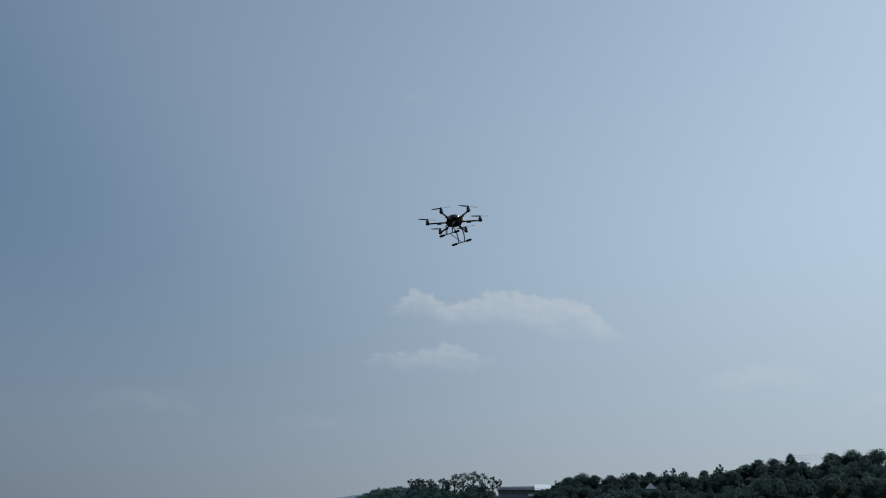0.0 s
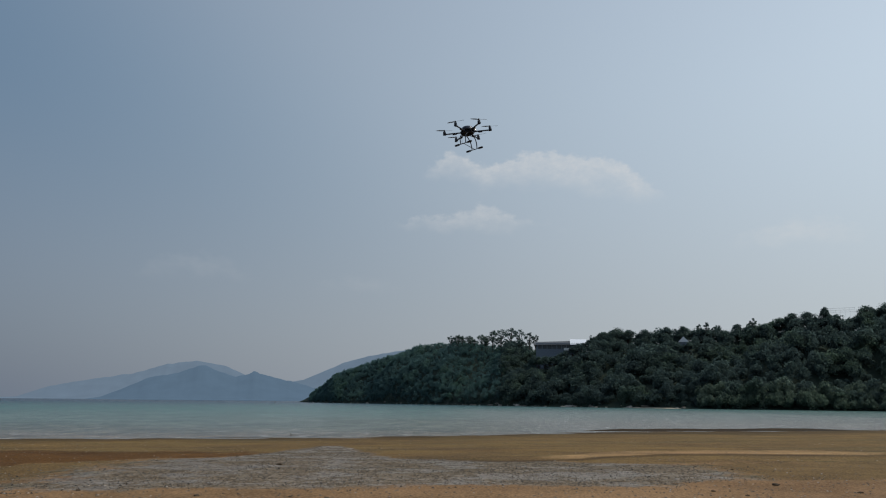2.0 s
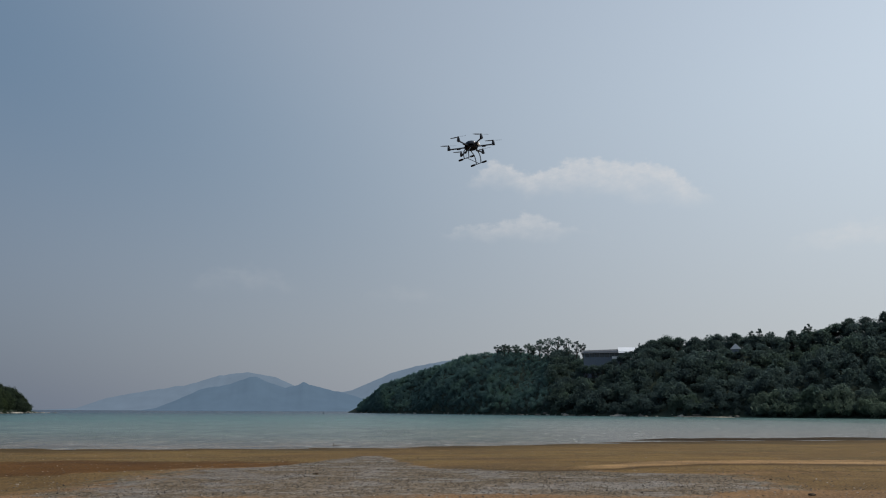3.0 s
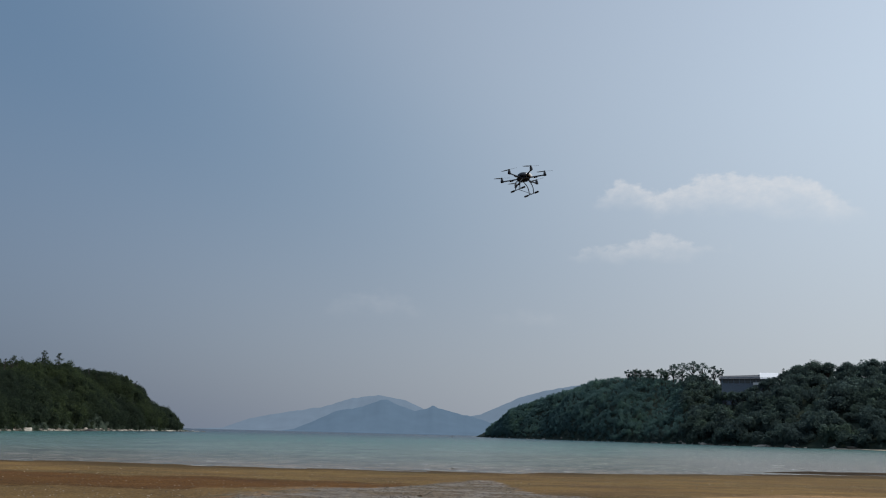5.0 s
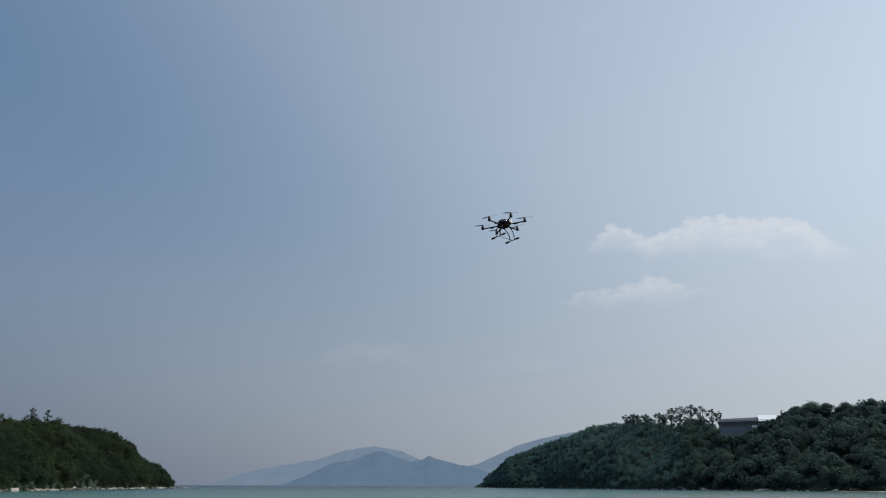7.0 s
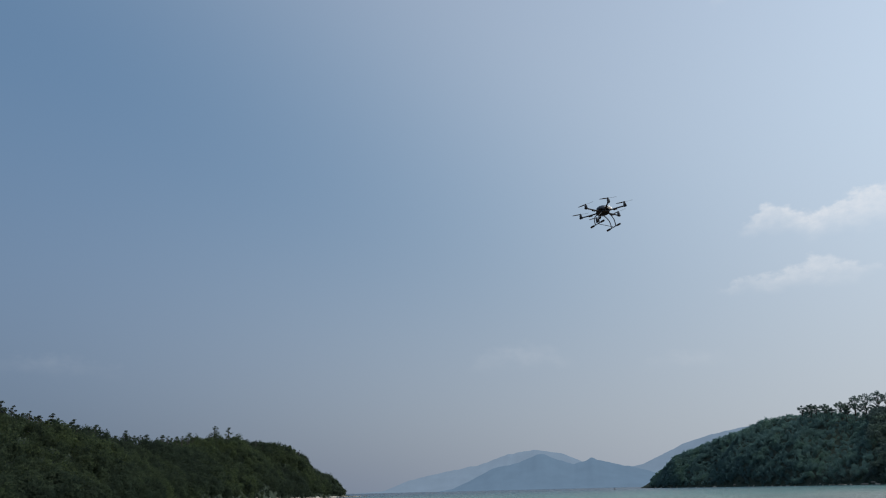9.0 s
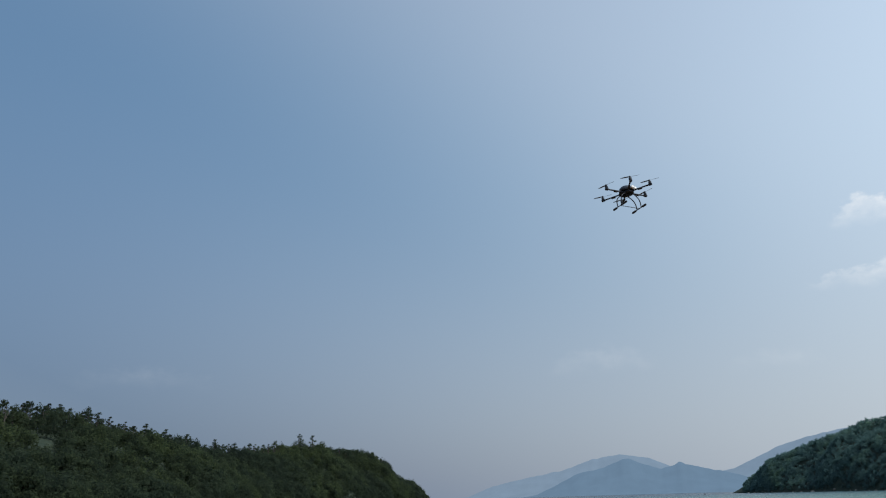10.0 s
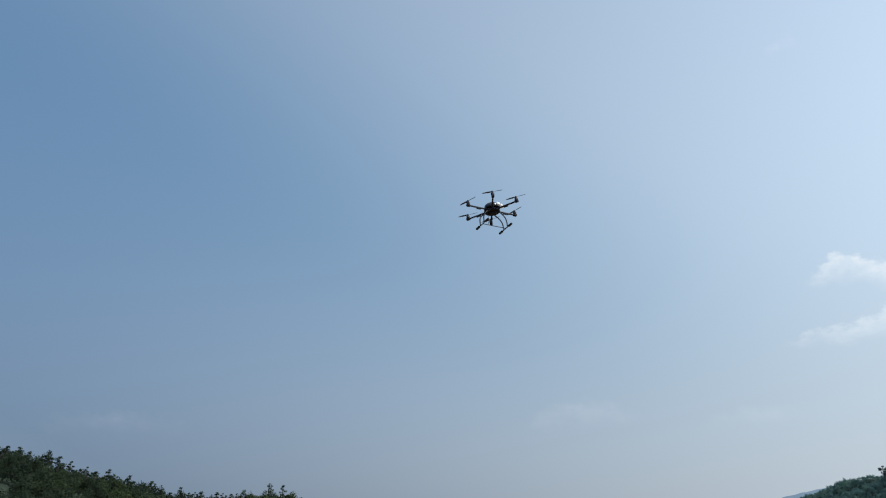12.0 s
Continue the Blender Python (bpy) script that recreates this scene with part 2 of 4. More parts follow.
def water_material():
    m = Mat("sea water", 0.22, spec=0.28)
    m.b.inputs["IOR"].default_value = 1.33
    sep = m.t.nodes.new("ShaderNodeSeparateXYZ")
    m.link(m.geo.outputs["Position"], sep.inputs[0])
    # depth grows away from the shore
    far = m.math("SUBTRACT", sep.outputs["Y"], m.math("MULTIPLY", sep.outputs["X"], 0.42))
    patches = m.noise(m.place(0.006, 0.02, 1, -8), 1.0, 4)
    d = m.math("ADD", m.math("DIVIDE", far, 900.0), m.math("MULTIPLY", m.math("SUBTRACT", patches, 0.5), 0.12))
    c = m.ramp(d, [(0.0, (0.165, 0.135, 0.10)), (0.060, (0.16, 0.138, 0.108)), (0.088, (0.125, 0.138, 0.112)), (0.13, (0.108, 0.160, 0.138)), (0.26, (0.062, 0.142, 0.126)),
                   (0.6, (0.020, 0.066, 0.078)), (1.0, (0.008, 0.028, 0.050))])
    # swell and chop: light and shade on the waves put into the colour
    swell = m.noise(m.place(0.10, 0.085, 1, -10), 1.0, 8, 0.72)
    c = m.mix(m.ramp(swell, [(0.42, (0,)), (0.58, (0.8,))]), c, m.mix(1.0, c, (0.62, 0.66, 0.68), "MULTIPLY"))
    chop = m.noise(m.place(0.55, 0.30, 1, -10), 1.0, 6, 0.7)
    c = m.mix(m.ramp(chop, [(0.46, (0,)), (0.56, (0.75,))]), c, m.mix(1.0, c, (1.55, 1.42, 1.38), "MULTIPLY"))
    # small wavelets along the shore are drawn as darker lines in the colour
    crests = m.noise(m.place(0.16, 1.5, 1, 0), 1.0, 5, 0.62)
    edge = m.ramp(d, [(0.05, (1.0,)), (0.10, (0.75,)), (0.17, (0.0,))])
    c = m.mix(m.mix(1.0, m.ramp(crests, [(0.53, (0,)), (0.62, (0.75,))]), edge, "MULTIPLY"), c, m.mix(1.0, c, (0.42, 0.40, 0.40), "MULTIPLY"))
    # foam, thinning outwards where its flecks also serve as painted glints
    foam_n = m.noise(m.place(0.75, 0.32, 1, 0), 1.0, 8, 0.72)
    near = m.ramp(d, [(0.065, (0.9,)), (0.11, (0.32,)), (0.26, (0.05,)), (0.3, (0.0,))])
    foam = m.mix(1.0, m.ramp(foam_n, [(0.55, (0,)), (0.66, (0.5,))]), near, "MULTIPLY")
    c = m.mix(foam, c, (0.55, 0.54, 0.50))
    # off the bar the water is greyer, with white sparkles of light painted in
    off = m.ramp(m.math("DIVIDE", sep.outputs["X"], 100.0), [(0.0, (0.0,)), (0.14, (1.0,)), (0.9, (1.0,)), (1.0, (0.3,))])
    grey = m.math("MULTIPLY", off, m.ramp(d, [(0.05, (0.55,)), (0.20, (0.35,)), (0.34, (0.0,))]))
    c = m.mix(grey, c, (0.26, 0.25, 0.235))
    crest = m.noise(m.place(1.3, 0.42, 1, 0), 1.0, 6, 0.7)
    glints = m.math("MULTIPLY", off, m.ramp(d, [(0.05, (1.0,)), (0.16, (0.8,)), (0.24, (0.0,))]))
    m.color(m.mix(m.math("MULTIPLY", glints, m.ramp(crest, [(0.60, (0,)), (0.66, (0.9,))])), c, (0.82, 0.82, 0.80)))
    w1 = m.noise(m.place(0.25, 1.0, 1, -12), 1.3, 5, 0.6)
    w2 = m.noise(m.place(0.09, 0.10, 1, -12), 1.0, 7, 0.7)
    m.bump(m.math("ADD", w1, m.math("ADD", m.math("MULTIPLY", w2, 4.0), m.math("MULTIPLY", swell, 2.5))), 0.9, 0.45)
    return m.m


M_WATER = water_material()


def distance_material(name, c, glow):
    """Distant land of the backdrop; the blue of kilometres of moist air is painted in as glow."""
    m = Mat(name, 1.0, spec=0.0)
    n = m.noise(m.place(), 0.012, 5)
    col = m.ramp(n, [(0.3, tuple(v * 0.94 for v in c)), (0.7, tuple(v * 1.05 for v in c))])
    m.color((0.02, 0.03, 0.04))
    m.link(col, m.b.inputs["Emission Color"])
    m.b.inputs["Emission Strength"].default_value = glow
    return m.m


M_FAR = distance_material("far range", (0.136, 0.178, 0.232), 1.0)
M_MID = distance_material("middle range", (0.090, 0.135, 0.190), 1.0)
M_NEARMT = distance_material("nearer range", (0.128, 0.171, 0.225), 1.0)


# ---- mesh helpers ----
def mesh_object(name, verts, faces, material, smooth=False):
    me = bpy.data.meshes.new(name)
    me.from_pydata([tuple(v) for v in verts], [], [tuple(f) for f in faces])
    me.materials.append(material)
    if smooth:
        me.polygons.foreach_set("use_smooth", [True] * len(me.polygons))
    me.update()
    return new(name, me)


def leaves_object(name, verts, material):
    """verts: (n, k, 3) array of loose faces with k corners each, in one mesh."""
    n, k = verts.shape[:2]
    me = bpy.data.meshes.new(name)
    me.vertices.add(n * k)
    me.vertices.foreach_set("co", np.ascontiguousarray(verts, dtype=np.float32).ravel())
    me.loops.add(n * k)
    me.loops.foreach_set("vertex_index", np.arange(n * k, dtype=np.int32))
    me.polygons.add(n)
    me.polygons.foreach_set("loop_start", np.arange(0, n * k, k, dtype=np.int32))
    me.polygons.foreach_set("loop_total", np.full(n, k, dtype=np.int32))
    me.materials.append(material)
    me.update(calc_edges=True)
    return new(name, me)


def part(name, bm, material, parent, label=""):
    me = bpy.data.meshes.new(name)
    bm.to_mesh(me)
    bm.free()
    me.materials.append(material)
    ob = new(name, me)
    ob.parent = parent
    if label:
        ob["label"] = label
    return ob


def tube(bm, pts, radii, sides=8):
    """A round bar along points, with its ends closed."""
    rings = []
    pts = [Vector(p) for p in pts]
    for i, p in enumerate(pts):
        d = (pts[min(i + 1, len(pts) - 1)] - pts[max(i - 1, 0)]).normalized()
        u = d.orthogonal().normalized() if i == 0 else (u - d * u.dot(d)).normalized()
        v = d.cross(u)
        r = radii[i] if isinstance(radii, (list, tuple)) else radii
        rings.append([bm.verts.new(p + (u * math.cos(k * math.tau / sides) + v * math.sin(k * math.tau / sides)) * r)
                      for k in range(sides)])
    for a, b in zip(rings, rings[1:]):
        for k in range(sides):
            bm.faces.new((a[k], a[(k + 1) % sides], b[(k + 1) % sides], b[k]))
    bm.faces.new(rings[0][::-1])
    bm.faces.new(rings[-1])
    return bm


def lathe(bm, rings, sides=24, m=Matrix()):
    """A turned body: rings of (radius, height)."""
    rows = [[bm.verts.new(m @ Vector((r * math.cos(k * math.tau / sides), r * math.sin(k * math.tau / sides), z)))
             for k in range(sides)] for r, z in rings]
    for a, b in zip(rows, rows[1:]):
        for k in range(sides):
            bm.faces.new((a[k], a[(k + 1) % sides], b[(k + 1) % sides], b[k]))
    bm.faces.new(rows[0][::-1])
    bm.faces.new(rows[-1])
    return bm


def box(bm, lo, hi, bevel=0.0):
    r = bmesh.ops.create_cube(bm, size=1, matrix=Matrix.LocRotScale(
        [(a + b) / 2 for a, b in zip(lo, hi)], None, [b - a for a, b in zip(lo, hi)]))
    if bevel:
        edges = list({e for v in r["verts"] for e in v.link_edges})
        bmesh.ops.bevel(bm, geom=edges, offset=bevel, segments=2, affect="EDGES")
    return bm


def fractal(x, y, scale, seed=0.0, octaves=3):
    return noise.fractal(Vector((x / scale, y / scale, seed)), 1.0, 2.0, octaves)


# ---- ground and water ----
SHORE_X = (-300, -120, -40, -18, 0, 21, 45, 120, 320)
SHORE_Y = (15, 32, 45, 50, 55.5, 69, 77.5, 98, 150)


def shore(x):
    return float(np.interp(x, SHORE_X, SHORE_Y)) + 0.9 * math.sin(x / 7.0) + 0.5 * math.sin(x / 2.9 + 1)


def beach_height(x, y):
    s = shore(x)
    if y < s:
        u = 1 - y / s
        z = 0.9 * u if u < 1 else 0.9 + 1.6 * (1 - math.exp(-(u - 1) * 0.8))
        z += 0.05 * fractal(x, y * 3.0, 16, 3) * min(1, (s - y) / 6)
        z += 0.012 * fractal(x, y * 2.0, 2.0, 5) * min(1, (s - y) / 4)
    else:
        z = max(-5.0, -0.022 * (y - s))
    # wavelets have left low ridges along the water's edge
    near = math.exp(-((y - s) / 6.0) ** 2)
    if near > 0.01:
        z += 0.05 * near * fractal(x * 0.3, y * 1.4, 2.6, 8)
    # a low dark bar of wet sand that just breaks the surface
    if 8 < x < 48:
        c = 66 + 0.27 * (x - 14)
        z += 0.22 * math.exp(-((y - c - 3.4) / 1.1) ** 2) * max(0, min(1, (x - 12) / 6)) * max(0, min(1, (44 - x) / 6))
    return z


SILT_X = (-30, -14, -12, -9.4, -7.4, -6.5, -5.4, -4.5, -2.7, -1.3, 1.7, 4.5, 7.9, 11, 30)
SILT_V = (0.42, 0.45, 0.49, 0.54, 0.57, 0.65, 0.73, 0.72, 0.59, 0.52, 0.472, 0.45, 0.43, 0.42, 0.42)
EDGE_X = (-1.3, 1.7, 2.6, 5.5, 7.0, 9.5, 13, 16, 20, 26)
EDGE_V = (0.52, 0.475, 0.462, 0.47, 0.49, 0.50, 0.49, 0.465, 0.445, 0.43)


def ease(e, soft=0.05):
    return max(0.0, min(1.0, 0.5 + e / soft))


def zones(x, y):
    """What lies on the beach: grey silt under a film of water, the ochre bar, a pale crest;
    olive mud, a rust-brown band, the wet bar in the shallows; and the dark foot of the crest."""
    v = y / shore(x)
    wob = 0.030 * fractal(x, y * 1.6, 9, 11) + 0.030 * fractal(x, y * 2, 3, 12)
    top = float(np.interp(x, SILT_X, SILT_V)) + wob * 0.8
    low = 0.318 + wob * 0.5
    flat = ease(top - v, 0.04) * ease(v - low, 0.035) if y > 0 else 0.0
    middle = max(0.0, min(1.0, (11.0 - x) / 5)) * max(0.0, min(1.0, (x + 13.0) / 6))
    silt, mud = flat * middle, flat * (1 - middle)
    bar = ease(v - top, 0.04) * ease(1.25 - v)
    rim = float(np.interp(x, EDGE_X, EDGE_V)) + wob * 0.25
    run = max(0.0, min(1.0, (x - 2.5) / 4)) * max(0.0, min(1.0, (23 - x) / 6))
    crest = math.exp(-((v - rim - 0.030) / 0.024) ** 2) * run if v > rim else math.exp(-((v - rim - 0.030) / 0.014) ** 2) * run
    edge = math.exp(-((v - rim) / 0.009) ** 2) * max(0.0, min(1.0, (x + 1.5) / 2)) * max(0.0, min(1.0, (22 - x) / 8))
    rust = ease(v - top, 0.03) * ease(0.64 + wob - v, 0.08) * max(0.0, min(1.0, (-5.0 - x) / 3))
    c = 69.4 + 0.27 * (x - 14)
    wet = math.exp(-((y - c) / 2.4) ** 2) * max(0.0, min(1.0, (x - 12) / 4)) * max(0.0, min(1.0, (46 - x) / 6))
    return silt, bar, crest, mud, rust, wet, edge


def build_ground():
    radii = [0.0] + list(np.geomspace(1.2, 12, 16)) + list(np.linspace(12.4, 100, 220)) + list(np.geomspace(104, 4900, 40))
    angles = [radians(a) for a in list(np.arange(-56, 56, 0.4)) + list(np.arange(56, 304, 4.0))]
    turns = len(angles)
    verts, faces, marks = [(0, 0, beach_height(0, 0))], [], [zones(0, 0)]
    for r in radii[1:]:
        for a in angles:
            x, y = r * math.sin(a), r * math.cos(a)
            verts.append((x, y, beach_height(x, y)))
            marks.append(zones(x, y) if r < 110 else (0.0,) * 7)
    for k in range(turns):
        faces.append((0, 1 + (k + 1) % turns, 1 + k))
    for i in range(len(radii) - 2):
        o, n = 1 + i * turns, 1 + (i + 1) * turns
        for k in range(turns):
            k2 = (k + 1) % turns
            faces.append((o + k, o + k2, n + k2, n + k))
    ob = mesh_object("ground", verts, faces, M_SAND, True)
    marks = np.array(marks, dtype=np.float32)
    for key, first in (("zones", 0), ("lows", 3)):
        layer = ob.data.attributes.new(key, "FLOAT_VECTOR", "POINT")
        layer.data.foreach_set("vector", np.ascontiguousarray(marks[:, first:first + 3]).ravel())
    layer = ob.data.attributes.new("edge", "FLOAT", "POINT")
    layer.data.foreach_set("value", np.ascontiguousarray(marks[:, 6]))
    tagged(ob, "tan beach sand with wet brown bands sloping into the sea", "beach", kind="structure")


build_ground()


def build_water():
    xs = [-4800, -2500, -1200, -600, -300, -150, -80, 0, 80, 150, 300, 600, 1200, 2500, 4800]
    ys = [10, 60, 90, 150, 300, 600, 1200, 2500, 4900]
    verts = [(x, y, 0.0) for y in ys for x in xs]
    n = len(xs)
    faces = [(j * n + i, j * n + i + 1, (j + 1) * n + i + 1, (j + 1) * n + i) for j in range(len(ys) - 1) for i in range(n - 1)]
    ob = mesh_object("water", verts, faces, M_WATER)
    tagged(ob, "calm turquoise bay water with small ripples", "sea", kind="structure")


build_water()


# ---- hills ----
class Hill:
    """A wooded headland, told by bearing: shore distance, ridge distance, height of the tree line in degrees."""

    def __init__(self, rows, canopy, seed, drop):
        self.az, self.d0, self.d1, self.el = (np.array(c, float) for c in zip(*rows))
        self.el = np.maximum(0.0, self.el - drop * np.minimum(1.0, self.el / 2.0))
        self.canopy, self.seed = canopy, seed

    def at(self, az):
        return (float(np.interp(az, self.az, self.d0)), float(np.interp(az, self.az, self.d1)),
                float(np.interp(az, self.az, self.el)))

    def height(self, az, d):
        d0, d1, el = self.at(az)
        top = max(0.0, 2.5 * min(1.0, el / 0.5) + d1 * math.tan(radians(el)) - self.canopy * min(1.0, el / 1.5))
        x, y = d * math.sin(radians(az)), d * math.cos(radians(az))
        u = (d - d0) / (d1 - d0)
        sunk = 0.7 * (1 - min(1.0, top / 3))
        if u <= 0:
            return max(-4.0, u * 14.0) - sunk
        bump = fractal(x, y, 45, self.seed)
        if u <= 1:
            lean = 0.84 + 0.22 * fractal(x, y, 90, self.seed + 9)
            z = top * u ** lean + 0.5 * min(1, u * 15) - sunk
            return z + bump * 6.0 * math.sin(math.pi * u) * min(1, top / 15)
        return top * max(-0.2, 1 - 0.35 * (u - 1) ** 1.5) - sunk

    def build(self, name, label, step, depth):
        azs = np.arange(self.az[0], self.az[-1] + 1e-6, step)
        us = list(np.linspace(-0.3, 1.0, 34)) + list(np.linspace(1.1, depth, 9))
        verts, faces = [], []
        for u in us:
            for a in azs:
                d0, d1, _ = self.at(a)
                d = d0 + u * (d1 - d0)
                verts.append((d * math.sin(radians(a)), d * math.cos(radians(a)), self.height(a, d)))
        n = len(azs)
        for j in range(len(us) - 1):
            for i in range(n - 1):
                faces.append((j * n + i, j * n + i + 1, (j + 1) * n + i + 1, (j + 1) * n + i))
        ob = mesh_object(name, verts, faces, M_SOIL, True)
        tagged(ob, label, "hill", kind="structure")


EAST = Hill([(-9.6, 1010, 1040, 0.0), (-8.8, 940, 965, 0.35), (-7.8, 880, 930, 1.25), (-6.9, 830, 900, 2.3), (-5.1, 770, 860, 2.95),
             (-2.8, 700, 810, 3.7), (-0.7, 645, 765, 4.45), (1.0, 605, 725, 4.85), (3.7, 550, 670, 4.8), (7.0, 500, 620, 4.5),
             (8.4, 480, 590, 4.0), (11.6, 450, 560, 4.0), (12.7, 440, 540, 4.82), (14.4, 432, 532, 5.13), (16, 427, 527, 5.03), (18.1, 418, 518, 5.18), (20.9, 410, 510, 5.33),
             (22.4, 406, 506, 5.18), (24, 402, 502, 5.58), (26.6, 396, 496, 5.93), (28, 394, 494, 5.98), (29.4, 392, 492, 5.73), (30.3, 391, 491, 5.73),
             (31.2, 390, 490, 6.23), (33, 388, 486, 6.33), (36, 385, 480, 6.28), (48, 380, 470, 6.38), (62, 360, 450, 5.0)], 7.0, 2.0, 0.1)
WEST = Hill([(-78, 120, 200, 7.6), (-68, 130, 215, 7.2), (-61, 145, 230, 6.75), (-57, 155, 245, 6.5), (-54.6, 165, 255, 6.05),
             (-51, 180, 275, 5.1), (-48.4, 200, 300, 4.5), (-46.4, 220, 325, 4.05), (-44, 260, 365, 4.05), (-40, 330, 430, 4.15),
             (-37, 400, 490, 3.8), (-35.2, 445, 530, 3.4), (-34.1, 470, 545, 3.05), (-33.6, 485, 553, 2.3), (-32.9, 505, 563, 1.5), (-32.0, 535, 580, 0.95), (-31.1, 562, 592, 0.15), (-30.2, 590, 620, 0.0)], 5.2, 6.0, 0.22)
EAST.build("ground_east_headland", "dark forest floor of the wooded eastern headland", 0.5, 2.2)
WEST.build("ground_west_headland", "dark forest floor of the wooded western headland", 0.5, 2.2)


def crown_prototype(rng, leaves, leaf, airy=0.0):
    """Leaf quads over a crown of several lobes, about 1 across and 1 high, standing on z = 0."""
    lobes = []
    for _ in range(rng.integers(6, 10)):
        a, r = rng.uniform(0, math.tau), rng.uniform(0, 0.30) ** 0.9
        lobes.append((r * math.cos(a), r * math.sin(a), rng.uniform(0.42, 0.85) - 0.5 * r, rng.uniform(0.16, 0.27)))
    lobes = np.array(lobes)
    pick = lobes[rng.integers(0, len(lobes), leaves)]
    way = rng.normal(size=(leaves, 3))
    way /= np.linalg.norm(way, axis=1)[:, None]
    rad = pick[:, 3:4] * rng.uniform(0.72, 1.08 + airy, (leaves, 1))
    c = pick[:, :3] + way * rad
    c[:, 2] = np.maximum(c[:, 2], 0.02)
    nrm = way + rng.normal(scale=0.32, size=(leaves, 3))
    nrm /= np.linalg.norm(nrm, axis=1)[:, None]
    t = np.cross(nrm, rng.normal(size=(leaves, 3)))
    t /= np.linalg.norm(t, axis=1)[:, None]
    b = np.cross(nrm, t)
    s = leaf * rng.uniform(0.6, 1.3, (leaves, 1))
    w = s * rng.uniform(0.7, 1.1, (leaves, 1))
    return np.stack([c - t * s - b * w * 0.6, c + t * s - b * w * 0.6, c + b * w * 1.2], axis=1)


def forest(name, label, hill, material, spots, lo, hi, leaf_m, leaves, seed, floor=0.35):
    """Many tree crowns in one mesh, standing on the hill's ground."""
    rng = np.random.default_rng(seed)
    protos = [crown_prototype(rng, leaves, leaf_m / 6.0) for _ in range(9)]
    out = []
    for az, d in spots:
        x, y = d * math.sin(radians(az)), d * math.cos(radians(az))
        share = 0.5 + 0.9 * fractal(x, y, 26, seed) + rng.uniform(-0.3, 0.3)
        size = lo + (hi - lo) * min(1.15, max(0.0, share))
        z = hill.height(az, d)
        if z < floor:
            if floor > 0.32:
                continue
            z = floor
        q = protos[rng.integers(0, len(protos))].copy()
        a = rng.uniform(0, math.tau)
        tall = size * rng.uniform(0.85, 1.25)
        x = q[..., 0] * math.cos(a) - q[..., 1] * math.sin(a)
        y = q[..., 0] * math.sin(a) + q[..., 1] * math.cos(a)
        q = np.stack([x * size + d * math.sin(radians(az)), y * size + d * math.cos(radians(az)), q[..., 2] * tall + z - 0.8], axis=-1)
        out.append(q)
    ob = leaves_object(name, np.concatenate(out), material)
    return tagged(ob, label, "forest", kind="stuff")


def spots_on(hill, a0, a1, spacing, seed, u0=0.02, u1=1.25):
    rng = np.random.default_rng(seed)
    out = []
    u = u0
    while u < u1:
        az = a0
        while az < a1:
            d0, d1, _ = hill.at(az)
            d = d0 + u * (d1 - d0)
            out.append((az + rng.uniform(-0.65, 0.65) * math.degrees(spacing / d), d + rng.uniform(-0.65, 0.65) * spacing))
            slant = (hill.at(az + 0.2)[0] - d0) / radians(0.2)
            az += math.degrees(spacing / math.hypot(d, slant))
        u += spacing / 110.0
    return out


SCREEN = [(8.3 + 0.36 * i, 522 + 6 * (i % 3)) for i in range(11)]


def glade(az, d):
    """Clearings round the buildings on the eastern headland."""
    return (8.4 < az < 12.4 and d > 518) or (18.5 < az < 19.9 and 470 < d < 502)


forest("forest", "dense dark green woodland covering the eastern headland", EAST, M_FOREST,
       [(a, d) for a, d in spots_on(EAST, 6.0, 47, 6.3, 11, 0.02, 1.08) if not glade(a, d)] + SCREEN, 5.4, 11.6, 0.30, 535, 21)
forest("forest", "close-grown dark green woodland on the seaward point", EAST, M_POINT_HAZE, spots_on(EAST, -8.6, 6.0, 4.7, 14, 0.02, 1.10), 3.8, 6.6, 0.29, 235, 23)
forest("forest", "dense green scrub woodland covering the western hillside", WEST, M_FOREST_L,
       spots_on(WEST, -67, -31.3, 4.8, 12, 0.02, 1.12), 4.4, 7.6, 0.26, 330, 22)


# ---- distant mountains ----
def ridge(name, label, profile, dist, thick, material, seed):
    """A far range: bearing and height in degrees along its crest, sloping down to the sea before and behind it."""
    pa, pe = zip(*profile)
    azs = np.arange(pa[0], pa[-1], 0.15)
    steps = (-1.0, -0.75, -0.5, -0.25, -0.1, 0.0, 0.4, 1.0)
    verts, faces = [], []
    for s in steps:
        for a in azs:
            e = float(np.interp(a, pa, pe))
            e = max(0.0, e + 0.06 * fractal(a * 10, 0, 8, seed, 4) * min(1, e))
            h = dist * math.tan(radians(e))
            d = dist + s * thick * min(1.0, 0.2 + e / 2)
            fall = (1 - abs(s)) ** 1.2
            z = h * fall + (0 if s in (-1.0, 0.0, 1.0) else 0.045 * h * fractal(a * 12, s * 20, 9, seed + 4))
            verts.append((d * math.sin(radians(a)), d * math.cos(radians(a)), z - 2))
    n = len(azs)
    for j in range(len(steps) - 1):
        for i in range(n - 1):
            faces.append((j * n + i, j * n + i + 1, (j + 1) * n + i + 1, (j + 1) * n + i))
    ob = mesh_object(name, verts, faces, material, True)
    tagged(ob, label, "mountain", kind="structure")


